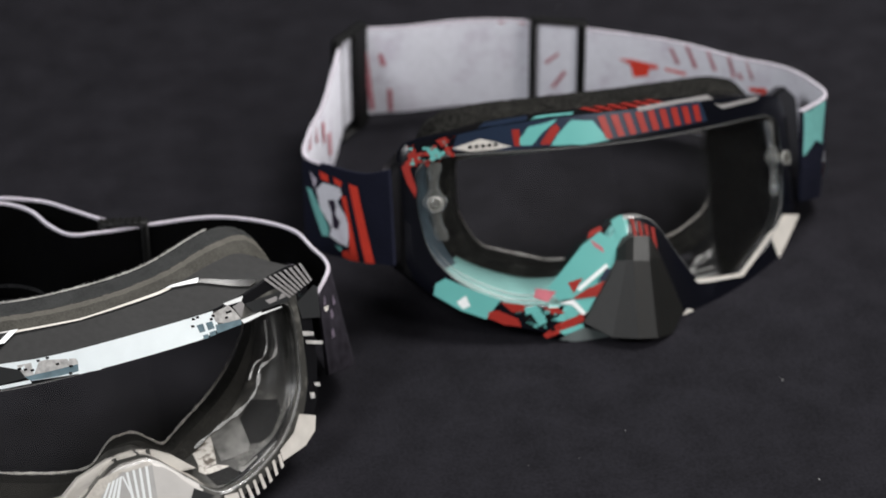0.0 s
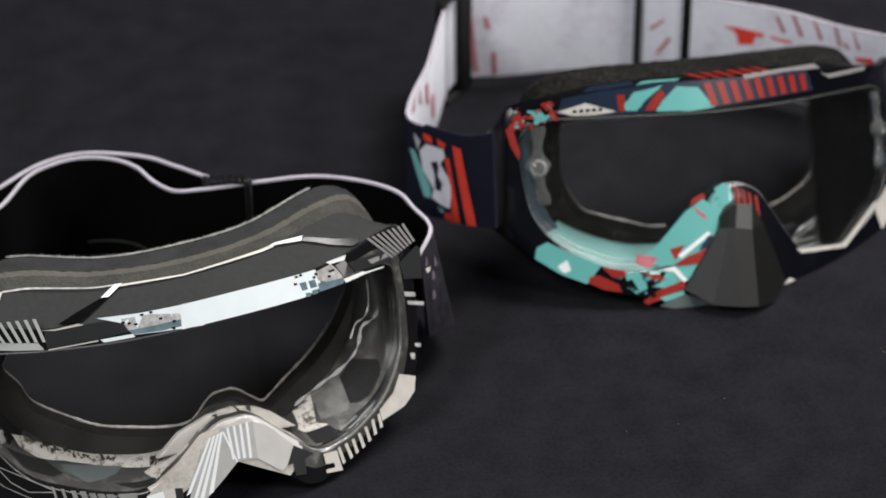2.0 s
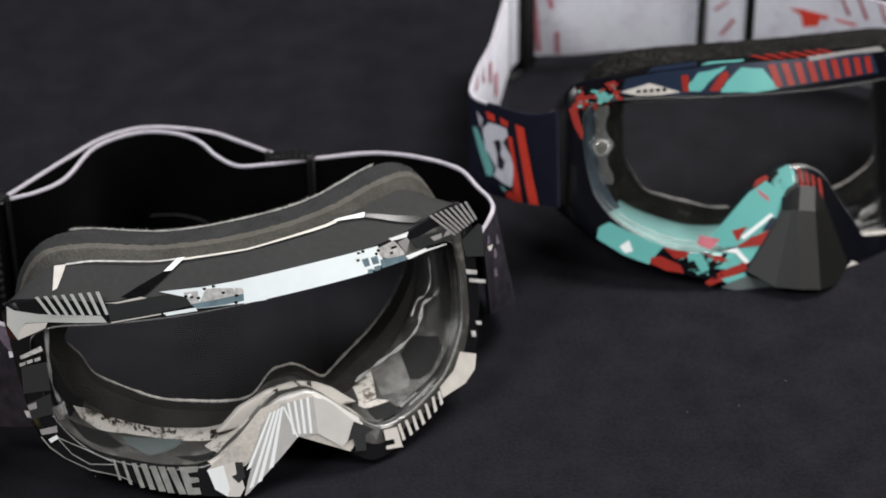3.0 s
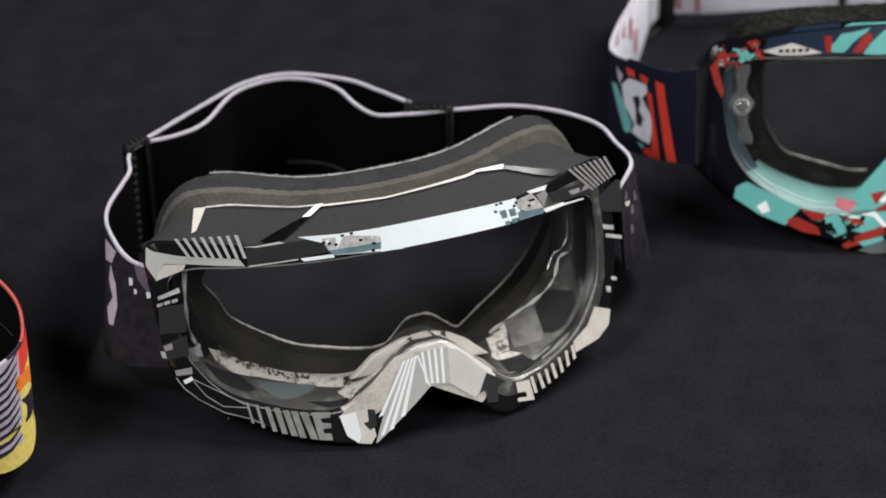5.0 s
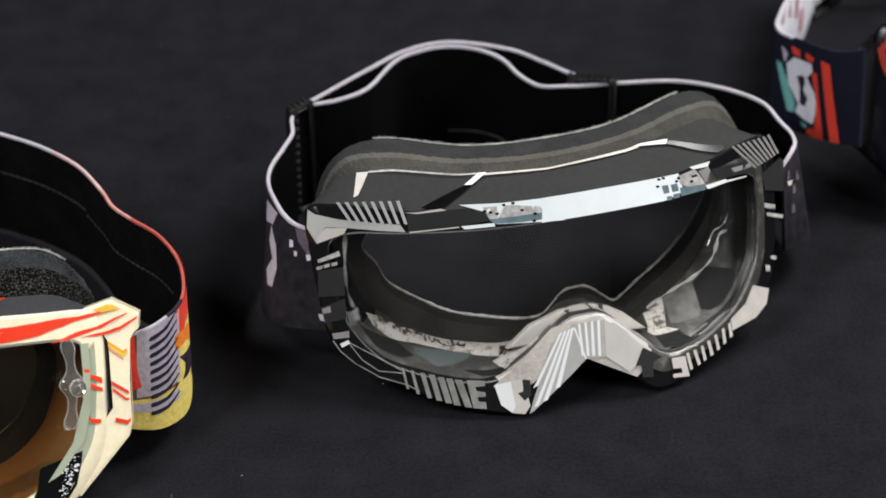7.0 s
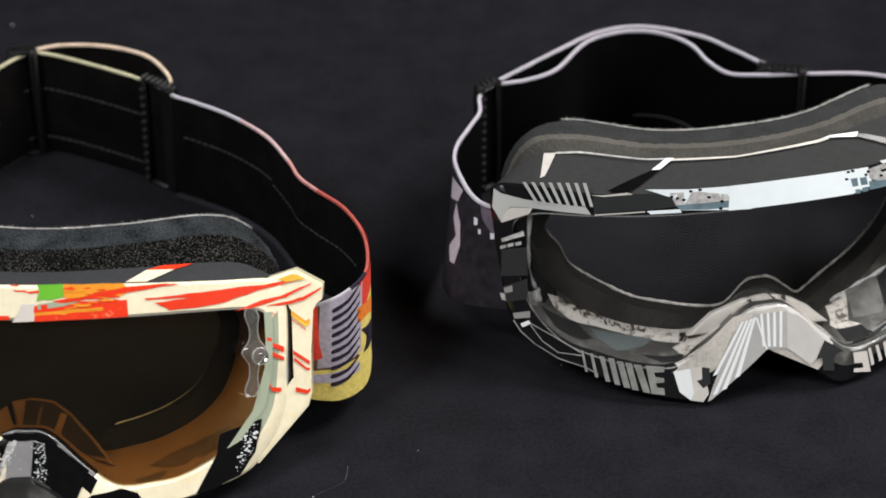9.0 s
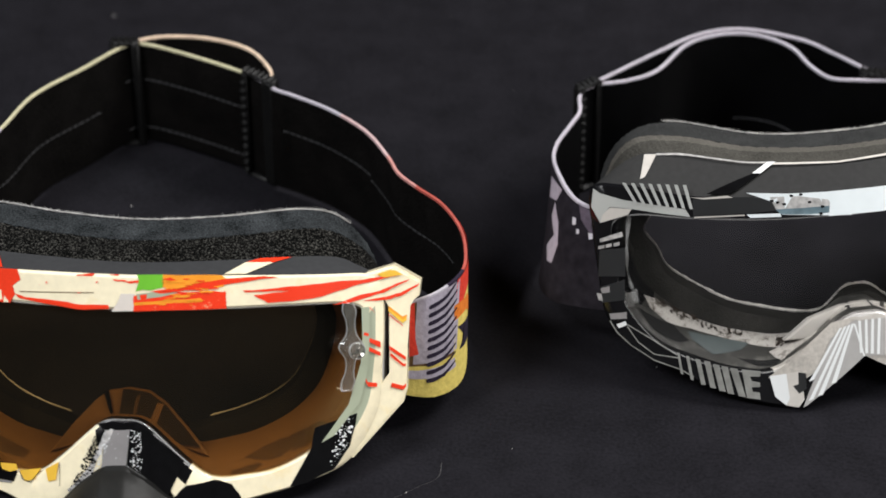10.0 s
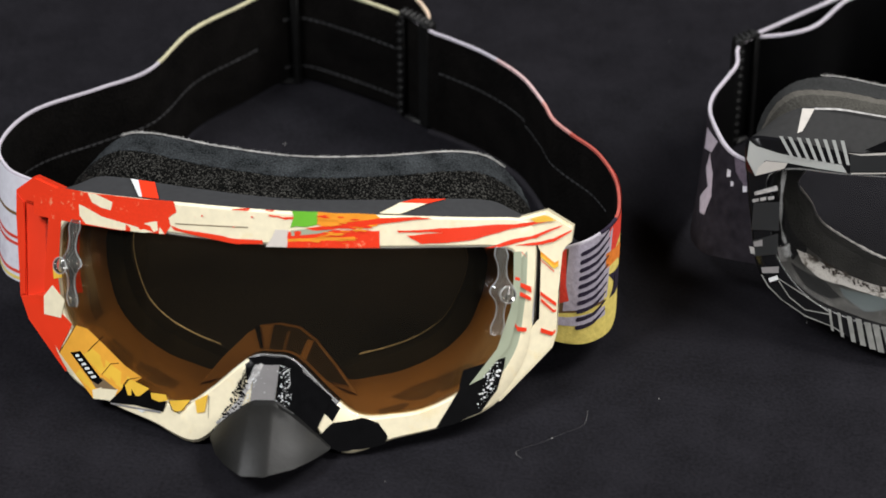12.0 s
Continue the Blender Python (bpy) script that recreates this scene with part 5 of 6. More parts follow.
graphic(frame_ob, [(-43.1, -17.8), (-41.3, -18.1), (-39.7, -26.7), (-41.6, -26.3)], ASH)
graphic(frame_ob, [(-40.7, -18.4), (-38.8, -18.8), (-37.3, -27.6), (-39.2, -27.2)], ASH)
graphic(frame_ob, [(-38.2, -19.1), (-36.0, -19.5), (-33.9, -28.6), (-36.0, -28.2)], ASH)
graphic(frame_ob, [(-34.7, -19.7), (-29.1, -20.5), (-29.4, -22.2), (-32.4, -22.1), (-32.0, -23.5), (-29.5, -24.1), (-29.5, -25.5), (-32.0, -25.5), (-31.8, -26.9), (-29.7, -27.3), (-29.6, -29.5), (-33.6, -28.8)], ASH)
graphic(frame_ob, [(-26.6, -22.2), (-21.5, -21.7), (-20.8, -29.7), (-21.9, -31.8), (-25.2, -28.8)], WHITE)
graphic(frame_ob, [(-21.5, -21.7), (-17.4, -21.2), (-16.3, -30.2), (-18.2, -32.6), (-21.8, -31.8), (-20.8, -29.7)], CREAM2)
graphic(frame_ob, [(-17.9, -21.5), (-15.6, -22.0), (-15.6, -26.9), (-17.9, -28.3), (-19.7, -25.7), (-18.0, -25.3)], SLATE)
graphic(frame_ob, [(-16.8, -32.7), (-15.1, -28.4), (-7.5, -11.7), (-1.2, -7.2), (1.0, -6.3), (2.8, -18.1), (-2.9, -22.7), (-15.5, -32.1)], NOSEGREY)
graphic(frame_ob, [(0.2, -6.9), (10.0, -6.8), (10.7, -9.9), (9.3, -18.6), (2.8, -18.1)], NOSEGREY)
graphic(frame_ob, [(10.0, -6.8), (14.8, -10.0), (21.8, -17.7), (18.7, -23.3), (16.6, -24.9), (9.4, -18.6)], FACET)
graphic(frame_ob, [(-1.1, -6.0), (8.1, -5.1), (10.7, -6.7), (1.3, -6.7)], CREAM2)
graphic(frame_ob, [(-4.7, -8.6), (-3.8, -8.4), (-13.3, -24.2), (-14.8, -24.7)], WHITE)
graphic(frame_ob, [(-3.3, -8.3), (-2.4, -8.1), (-13.7, -30.3), (-15.2, -30.8)], WHITE)
graphic(frame_ob, [(-2.0, -8.0), (-1.1, -7.8), (-10.7, -29.1), (-12.3, -29.5)], WHITE)
graphic(frame_ob, [(-0.9, -7.7), (-0.0, -7.5), (-6.4, -25.6), (-8.0, -26.0)], WHITE)
graphic(frame_ob, [(0.4, -7.7), (3.0, -18.1), (2.5, -18.2), (-0.2, -7.8)], WHITE)
graphic(frame_ob, [(1.3, -6.8), (2.1, -6.8), (2.3, -17.0), (1.4, -17.0)], WHITE)
graphic(frame_ob, [(3.4, -6.7), (4.2, -6.7), (4.0, -17.3), (3.1, -17.3)], WHITE)
graphic(frame_ob, [(5.5, -6.7), (6.3, -6.7), (5.8, -17.6), (4.8, -17.6)], WHITE)
graphic(frame_ob, [(7.6, -6.6), (8.5, -6.7), (7.7, -18.0), (6.8, -17.9)], WHITE)
graphic(frame_ob, [(21.8, -17.9), (28.2, -22.3), (24.9, -23.0), (18.7, -23.5)], SLATE)
graphic(frame_ob, [(20.8, -23.0), (24.9, -23.0), (24.4, -28.1), (20.7, -27.4)], SLATE)
graphic(frame_ob, [(31.3, -23.4), (36.2, -23.8), (37.1, -30.6), (31.2, -29.8), (31.3, -28.6), (34.6, -28.9), (34.4, -27.3), (31.5, -26.9)], CREAM2)
graphic(frame_ob, [(36.6, -23.1), (37.6, -22.9), (38.6, -28.4), (37.5, -28.8)], CREAM2)
graphic(frame_ob, [(39.3, -22.7), (40.3, -22.5), (41.6, -27.6), (40.4, -28.0)], CREAM2)
graphic(frame_ob, [(42.1, -22.1), (43.1, -21.9), (43.9, -26.7), (42.8, -27.1)], CREAM2)
graphic(frame_ob, [(44.6, -21.0), (45.7, -20.8), (46.7, -25.7), (45.5, -26.1)], CREAM2)
graphic(frame_ob, [(47.5, -19.7), (48.5, -19.6), (49.3, -24.5), (48.1, -24.9)], CREAM2)
graphic(frame_ob, [(50.5, -18.4), (51.6, -18.2), (51.9, -23.1), (50.7, -23.5)], CREAM2)
graphic(frame_ob, [(53.1, -17.3), (54.2, -17.1), (54.6, -21.6), (53.4, -22.0)], CREAM2)
graphic(frame_ob, [(64.4, -7.4), (70.8, -10.1), (69.3, -14.7), (64.4, -18.0), (54.7, -19.8), (54.3, -16.1), (60.7, -12.5)], CREAM2)
graphic(frame_ob, [(70.2, -2.2), (72.1, -2.8), (71.9, -4.7), (70.3, -4.3)], PALE)
graphic(frame_ob, [(72.8, 0.3), (75.2, -0.5), (75.0, -1.7), (72.9, -0.9)], PALE)
plate_graphic(frame_ob, BW_SHAPE, [(-21, 0.92), (5, 0.93), (31, 0.92), (31, 1.0), (5, 0.98), (-21, 0.98)], CREAM2)
plate_graphic(frame_ob, BW_SHAPE, [(-21.5, 0.99), (-19, 0.99), (-24.5, 0.66), (-27, 0.66)], WHITE, 0.0006)
plate_graphic(frame_ob, BW_SHAPE, [(29, 0.99), (31.5, 0.99), (41, 0.82), (40, 0.72)], WHITE, 0.0006)
plate_graphic(frame_ob, BW_SHAPE, [(-26.8, 0.66), (-24.6, 0.66), (-33, 0.15), (-36, 0.02), (-42, 0.02)], BLACK, 0.0006)
plate_graphic(frame_ob, BW_SHAPE, [(40, 0.72), (41, 0.78), (59, 0.12), (59, 0.02), (56, 0.02)], BLACK, 0.0006)
plate_graphic(frame_ob, BW_SHAPE, [(-60.5, 0.25), (-59, 0.3), (-54, 0.97), (-57.5, 0.97)], CREAM2, 0.0006)
plate_graphic(frame_ob, BW_SHAPE, [(-54, 0.95), (-21, 0.96), (-21, 1.0), (-54, 1.0)], PALE, 0.0005)
bars(frame_ob, (-66.3, 39.6), (-63.0, 32.8), (-46.6, 38.4), (-45.2, 30.8), 8, 0.42, MIDGREY)
inner_graphic(inner_ob, BW_SHAPE, [(40, 2), (60, 2), (60, 45), (40, 45)], CREAM3)
for a in (44.5, 47.8, 52.2, 55.5):
    inner_graphic(inner_ob, BW_SHAPE, [(a, 8), (a + 0.5, 8), (a + 0.5, 45), (a, 45)], SLATE)
inner_graphic(inner_ob, BW_SHAPE, [(56, 36), (60, 40), (66, 47), (71, 50), (74.5, 44), (73.4, 55), (70, 62), (62, 62), (56, 60)], WORN)
inner_graphic(inner_ob, BW_SHAPE, [(35.2, 62.0), (31.6, 62.0), (32.2, 56.2), (34.9, 36.9), (37.7, 41.6)], WORN)
inner_graphic(inner_ob, BW_SHAPE, [(31.6, 62.0), (28.6, 55.0), (30.6, 24.9), (31.3, 19.4), (34.1, 35.2)], SMOKEGREY)
# Matt black patches paint the frame's dark holes; nothing is cut out.
inner_graphic(inner_ob, BW_SHAPE, [(28.9, 51.5), (26.8, 51.3), (26.2, 19.8), (27.0, 9.5), (29.2, 10.0), (30.1, 15.0), (30.6, 24.9)], MATTEBLACK)
inner_graphic(inner_ob, BW_SHAPE, [(37.6, 31.1), (34.3, 22.9), (34.5, 9.5), (35.8, -1.0), (38.4, 6.9)], MATTEBLACK)
inner_graphic(inner_ob, BW_SHAPE, [(24.4, 9.3), (25.0, -1.0), (26.8, -1.0), (26.8, 2.1)], CREAM3)
inner_graphic(inner_ob, BW_SHAPE, [(37.9, 42.1), (35.0, 35.6), (34.2, 24.0), (37.6, 31.7)], WORN)
inner_graphic(inner_ob, BW_SHAPE, [(34.2, 11.6), (31.5, 7.8), (31.6, -1.0), (34.4, -1.0)], SMOKEGREY)
inner_graphic(inner_ob, BW_SHAPE, [(74.5, 44.3), (73.4, 52.8), (70.4, 60.4), (67.3, 62.0), (60.0, 62.0), (59.8, 52.7), (61.3, 41.6), (66.5, 48.6), (69.6, 44.9), (71.6, 35.4), (73.4, 35.2)], WORN)
inner_graphic(inner_ob, BW_SHAPE, [(69.8, 38.8), (66.4, 47.1), (63.5, 46.3), (64.1, 32.5), (66.8, 16.3), (69.1, 28.7)], TEALGREY)
inner_graphic(inner_ob, BW_SHAPE, [(74.2, 19.2), (71.2, 37.3), (69.3, 25.1), (69.9, 16.3), (72.2, 10.8)], MATTEBLACK)
inner_graphic(inner_ob, BW_SHAPE, [(61.5, 32.9), (59.8, 51.1), (55.9, 40.8), (55.6, -1.0), (58.0, -1.0), (59.2, -1.0)], WORN)
inner_graphic(inner_ob, BW_SHAPE, [(64.2, 18.1), (59.7, 16.6), (59.2, -1.0), (62.2, 6.8)], MATTEBLACK)
inner_graphic(inner_ob, BW_SHAPE, [(75.8, 11.4), (75.5, 25.5), (74.7, 22.8), (74.4, 13.2), (74.7, 1.8)], SMOKEGREY)
inner_spatter(inner_ob, BW_SHAPE, 57, 61, 40, 62, 160, 0.8, UMBERBLACK, 31)
inner_spatter(inner_ob, BW_SHAPE, 64, 73, 52, 64, 140, 0.7, UMBERBLACK, 32)
for path, size, mat in (([(63.5, 25.5), (62.5, 14.7), (59.3, 11.7), (55.0, 10.5), (52.8, 5.9), (50.2, 2.8), (44.3, -0.4), (37.6, -2.5), (31.1, -4.7), (26, -7.0)], 0.00055, RIM),
                        ([(68.0, 24.3), (66.6, 13.6), (66.0, 6.3), (67.0, 0.4), (65.7, -4.9), (60.6, -11.0), (53.1, -15.6), (43.7, -19.7)], 0.0005, RIM),
                        ([(60.2, 24.6), (59.2, 17), (56.5, 13.2), (53, 12.2), (50, 8)], 0.0003, RIM),
                        ([(-63.9, 29.5), (-65.2, 18.9), (-65.4, 10.8), (-64.2, 5.2)], 0.0006, RIM),
                        ([(-64.6, 4.4), (-63.6, 2.6), (-64.6, 0.8)], 0.0013, RIM)):
    moulded_ridge(inner_ob, path, 0.0045, size, mat)
inner_graphic(inner_ob, BW_SHAPE, [(24.2, 10), (22.6, 14), (22.2, 4), (23.4, 2), (24.6, 3)], CREAM3)
band, at = strap(g, [(-74, 774, 16, 45, 11), (-85, 779, 13, 45, 10, 1.5), (-92.5, 785, 10, 45.5, 8, 4.5), (-97.5, 797, 7, 45.5, 4, 5.5), (-98.5, 818, 3, 41.5, 0, 2), (-97, 830), (-94, 842), (-92, 851), (-93, 861), (-89, 868), (-78, 873), (-69, 881),
          (-61, 899), (-52, 907), (-42, 910), (-32, 908), (-24, 902), (-18, 892), (-11, 885), (-2, 885), (6, 886),
          (17, 888), (36, 890), (52, 884, 2, 41, 0), (64, 874, 4, 42, 0), (73, 858, 4, 43, 3, -4), (79, 846, 7, 44, 5, -6.5), (79, 836, 11, 44.5, 7, -6.5), (70, 823, 17, 43.5, 9, -2)][::-1],
      GREYWEB, WEB_BLACK, LILACEDGE, "strap", "charcoal printed elastic strap with lilac edge, black inside")
strap_print(band, at, [(-49, 0.9), (-40, 0.93), (-28.6, 0.965), (-32.5, 0.82), (-46.5, 0.72)], LILACWEB)
strap_print(band, at, [(-34, 0.8), (-26, 0.7), (-23, 0.52), (-25, 0.32), (-29, 0.3), (-33, 0.4), (-27.5, 0.56), (-34.5, 0.66)], LILACWEB)
strap_print(band, at, [(-14.0, 0.995), (-4.3, 0.958), (-4.2, 0.734), (-7.4, 0.743), (-12.0, 0.857)], DIMLILAC, layer=1)
strap_print(band, at, [(-16.7, 0.847), (-14.5, 0.85), (-14.3, 0.79), (-16.2, 0.774)], WHITEWEB, layer=1)
strap_print(band, at, [(-13.8, 0.756), (-12.4, 0.758), (-12.2, 0.718), (-13.5, 0.706)], WHITEWEB, layer=1)
strap_print(band, at, [(-8.5, 0.755), (-6.8, 0.759), (-6.6, 0.707), (-8.1, 0.692)], WHITEWEB, layer=1)
strap_print(band, at, [(-5.8, 0.776), (-4.5, 0.78), (-4.3, 0.739), (-5.5, 0.726)], WHITEWEB, layer=1)
for s, f in ((3, 0.8), (7, 0.6), (5, 0.4), (11, 0.7)):
    strap_print(band, at, [(s, f), (s + 2.5, f), (s + 2, f + 0.1), (s + 0.4, f + 0.08)], DIMLILAC, layer=1, rough=0.4)
strap(g, [(-90, 869), (-84, 876), (-70, 893), (-57, 907), (-42, 913), (-22, 909), (-10, 901), (2, 892), (12, 889)][::-1], GREYWEB, WEB_BLACK, LILACEDGE, "strap_end")
strap_print(band, at, [(181.8, 0.125), (175.7, 0.136), (164.2, 0.167), (152.6, 0.209), (143.6, 0.26), (143.6, 0.244), (152.6, 0.193), (164.2, 0.15), (175.7, 0.119), (181.8, 0.108)], GRIP, side=-1)
buckle(g, -91, 866, 50, 0, 40, 10)
buckle(g, 7, 888, -3, 0, 40, 17)

# ---- blue goggles ----
g = root("motocross_goggles", goggle_pose(0.1828, 0.8778, 0.0298, 15.64, 26.77, 5.59, 1.018), "navy, red and turquoise motocross goggles with clear lens on black cloth", "goggles", "motocross goggles on the cloth")
frame_ob, inner_ob = goggle_frame(g, BLUE_SHAPE, NAVYPAINT, BLACK, BLACK, LowInner([TEALFRAME] * 3, lambda u, v: u < -6 and v < -4),
                               [(TEAL, lambda u, v: -34 < u < -3 and v < 6)])
goggle_lens(g, BLUE_SHAPE, CLEAR, "clear lens")
goggle_foam(g, BLUE_SHAPE, COARSE, COARSE, FUZZ, None, lambda p: p.z < 0.03 and not -0.012 < p.x < 0.026 or p.z < 0.066 and abs(p.x) > 0.044, flare=0.16)
outrigger(g, 1, BLACK)
outrigger(g, -1, BLACK, LOW_ARM)
lens_channel(g, BLUE_SHAPE)
inner_graphic(inner_ob, BLUE_SHAPE, [(73, 0), (73, 40), (78, 58), (92, 60), (94, 0)], SMOKEBLUE)
inner_graphic(inner_ob, BLUE_SHAPE, [(27, 0), (27, 40), (22, 58), (9, 60), (7, 0)], SMOKEDARK)
nose_guard(g, [[(-8, -5.5, 1.5), (-5.6, -2.8, 2.6), (-2.6, -1.8, 3), (3, -2.4, 3), (4.8, -4.5, 2.6), (6.5, -7.8, 1.5)],
               [(-8.6, -9.6, 2), (-7.6, -9.2, 6), (-6.6, -9.2, 9), (-0.6, -10.3, 9), (3.4, -9.6, 6), (8, -11, 2)],
               [(-22.4, -29, 0.8), (-15.6, -34.5, 7), (-8.4, -35.6, 11), (-1.2, -36.4, 11), (6.4, -36.2, 7.5), (15.2, -29.8, 1.2)]], "faceted dark grey rubber nose guard", 6, 1)
for s in (-1, 1):
    tear_off_post(g, s, 16.5, SMOKEPOST, SMOKEPOST)
for path, size in (([(53.6, 30.0), (52.1, 14.1), (52.1, 0.0), (42.8, -8.7), (31.3, -14.0), (21.1, -18.5)], 0.00045), ([(52.2, -3.0), (62.4, -2.4)], 0.0007),
                   ([(38.3, -11.1), (28.8, -13.1), (23.9, -16.0), (22.5, -19.7)], 0.0006), ([(71.0, 28.9), (70.6, 13.7), (68.4, 1.8)], 0.0005)):
    moulded_ridge(inner_ob, path, 0.0045, size, RIM)
graphic(frame_ob, [(-58.8, 33.4), (-57, 38.6), (-46, 40.2), (-27, 41), (0, 40.8), (31, 40.4), (33.5, 33.4), (-6.3, 31.6), (-41.2, 31.8)], NAVY2)
graphic(frame_ob, [(-74.4, 29.8), (-72.4, 30.6), (-70.6, 21.8), (-71.2, 19.0), (-73.3, 24.0)], RED2)
graphic(frame_ob, [(-72.4, 33.4), (-69.9, 35.6), (-69.3, 31.2), (-70.0, 29.0), (-71.9, 31.5)], RED2)
graphic(frame_ob, [(-58.8, 34.3), (-49.8, 36.6), (-40.3, 32.9), (-46.7, 32.4), (-53.7, 32.6)], CREAM2)
graphic(frame_ob, [(-37.7, 35.3), (-34.2, 38.9), (-24.6, 40.5), (-29.7, 36.5), (-33.9, 32.5), (-37.5, 33.0)], TEAL, rough=0.25)
graphic(frame_ob, [(-27.3, 31.8), (-25.1, 35.0), (-19.8, 39.6), (-12.3, 38.6), (-6.8, 31.4), (-16.7, 30.8)], TEAL, rough=0.25)
graphic(frame_ob, [(-39.8, 38.5), (-37.4, 38.3), (-37.6, 32.6), (-39.4, 32.8)], RED2, rough=0.25)
graphic(frame_ob, [(-31.0, 32.8), (-26.7, 38.1), (-24.7, 38.8), (-23.9, 37.2), (-27.9, 32.1)], RED2, rough=0.25)
graphic(frame_ob, [(-73.5, 30.8), (-69.9, 33.8), (-67.3, 33.9), (-69.2, 31.3), (-72.8, 28.4)], RED2, rough=0.25)
graphic(frame_ob, [(-63.6, 37.3), (-60.5, 38.3), (-59.4, 36.5), (-62.1, 34.9)], RED2, rough=0.25)
graphic(frame_ob, [(-66.9, 35.4), (-63.8, 35.1), (-61.5, 32.3), (-65.0, 31.2)], TEAL, rough=0.25)
graphic(frame_ob, [(4.3, 41.2), (16.9, 41.9), (34.3, 42.4), (37.3, 40.6), (21.5, 40.7), (5.2, 39.7)], GREY)
graphic(frame_ob, [(37.1, 39.2), (40.5, 38.2), (59.7, 39.2), (59.6, 38.0), (41.2, 36.8)], GREY)
graphic(frame_ob, [(67.9, -4.0), (78.5, -5.5), (63.7, -19.2), (60.2, -11.3)], CREAM2)
graphic(frame_ob, [(14.3, -32.3), (17.4, -29.6), (26.3, -33.3), (19.6, -35.5), (14.3, -35.8)], CREAM2)
graphic(frame_ob, [(-9.2, 4.2), (-4.9, 5.6), (-3.5, -2.2), (-6.6, -3.3)], TEAL, rough=0.25)
graphic(frame_ob, [(21.4, -20.2), (42.7, -21.1), (43.1, -22.4), (23.2, -21.8)], CREAM2)
graphic(frame_ob, [(41.6, -21.4), (59.9, -8.9), (63.3, -8.4), (43.7, -22.5)], CREAM2)
graphic(frame_ob, [(-68.0, -10.7), (-64.8, -9.1), (-58.1, -13.2), (-48.6, -18.3), (-53.7, -24.2), (-61.4, -20.3), (-68.8, -14.4)], TEAL)
graphic(frame_ob, [(-62.2, -17.5), (-59.2, -15.6), (-58.1, -19.3), (-60.5, -20.0)], WHITE)
graphic(frame_ob, [(-52.7, -21.9), (-49.8, -21.6), (-43.6, -25.3), (-42.8, -28.0), (-48.4, -26.7), (-53.2, -23.8)], RED2)
graphic(frame_ob, [(-48.6, -19.0), (-41.3, -20.8), (-40.6, -22.8), (-45.3, -22.9)], RED2)
graphic(frame_ob, [(-36.3, -31.7), (-30.5, -28.3), (-22.1, -25.7), (-21.8, -28.4), (-29.8, -31.5), (-34.8, -32.9)], RED2)
graphic(frame_ob, [(-31.0, -33.8), (-22.7, -30.3), (-11.8, -35.2), (-26.2, -35.1)], TEALGREY)
graphic(frame_ob, [(-41.4, -21.8), (-37.6, -21.2), (-35.0, -24.3), (-34.3, -27.4), (-38.3, -28.9), (-40.9, -26.6)], TEAL)
graphic(frame_ob, [(-36.3, -23.1), (-32.0, -22.9), (-30.3, -25.9), (-34.3, -27.4)], BLACK)
graphic(frame_ob, [(-42.2, -24.5), (-39.3, -23.8), (-38.1, -26.4), (-41.0, -27.6)], BLACK)
graphic(frame_ob, [(-29.9, -21.5), (-24.8, -20.9), (-20.8, -26.1), (-22.3, -26.4), (-25.5, -22.7)], WHITE)
graphic(frame_ob, [(-35.3, -22.5), (-30.0, -22.9), (-28.2, -25.1), (-32.2, -25.2)], RED2)
graphic(frame_ob, [(-28.1, -24.1), (-25.1, -23.5), (-24.4, -26.6), (-27.7, -27.4)], TEAL)
graphic(frame_ob, [(-30.8, -31.0), (-22.6, -29.3), (-22.2, -30.7), (-29.0, -32.6)], TEAL)
graphic(frame_ob, [(-33.3, -16.1), (-20.0, -2.7), (-13.5, 0.9), (-7.0, -3.9), (-8.4, -11.7), (-13.9, -13.5), (-23.8, -20.2), (-29.8, -20.5)], TEAL)
graphic(frame_ob, [(-24.8, -20.1), (-19.5, -17.7), (-9.2, -14.6), (-10.1, -18.4), (-15.6, -20.7), (-23.8, -20.9)], RED2)
graphic(frame_ob, [(-16.2, -16.2), (-12.6, -11.6), (-8.5, -12.7), (-9.2, -15.1)], NAVY2)
graphic(frame_ob, [(-26.3, -14.9), (-20.9, -13.9), (-24.6, -18.8)], RED2)
graphic(frame_ob, [(-23.5, -17.2), (-12.5, -10.2), (-11.5, -11.1), (-22.4, -18.3)], WHITE)
graphic(frame_ob, [(-37.1, -15.6), (-30.3, -17.4), (-33.7, -20.7), (-38.0, -18.6)], ROSE)
graphic(frame_ob, [(-18.3, -1.0), (-12.4, 1.3), (-13.3, 2.9), (-17.1, 1.4)], RED2)
graphic(frame_ob, [(-17.3, -1.1), (-13.0, -4.6), (-12.6, -6.6), (-16.0, -3.7)], ROSE)
spatter(frame_ob, [(-74, 36), (-56, 39), (-58, 31), (-74, 28)], 34, 1.4, RED2, 24)
spatter(frame_ob, [(-72, 36), (-56, 38), (-58, 32), (-72, 30)], 20, 1.2, TEAL, 25)
spatter(frame_ob, [(-46, -22), (-28, -23), (-29, -32), (-42, -28)], 26, 1.2, BLACK, 22)
spatter(frame_ob, [(-46, -22), (-28, -23), (-29, -32), (-42, -28)], 22, 1.0, TEAL, 23)
for u in range(-10, 16, 5):
    plate_graphic(frame_ob, BLUE_SHAPE, [(u, 0.05), (u + 2.6, 0.05), (u + 0.6, 0.9), (u - 2, 0.9)], RED2)
plate_graphic(frame_ob, BLUE_SHAPE, [(-33, 0.05), (-19, 0.05), (-16, 0.4), (-29, 0.4)], TEAL)
plate_graphic(frame_ob, BLUE_SHAPE, [(-50, 0.05), (-34, 0.05), (-31, 0.7), (-45, 0.7)], NAVY2)
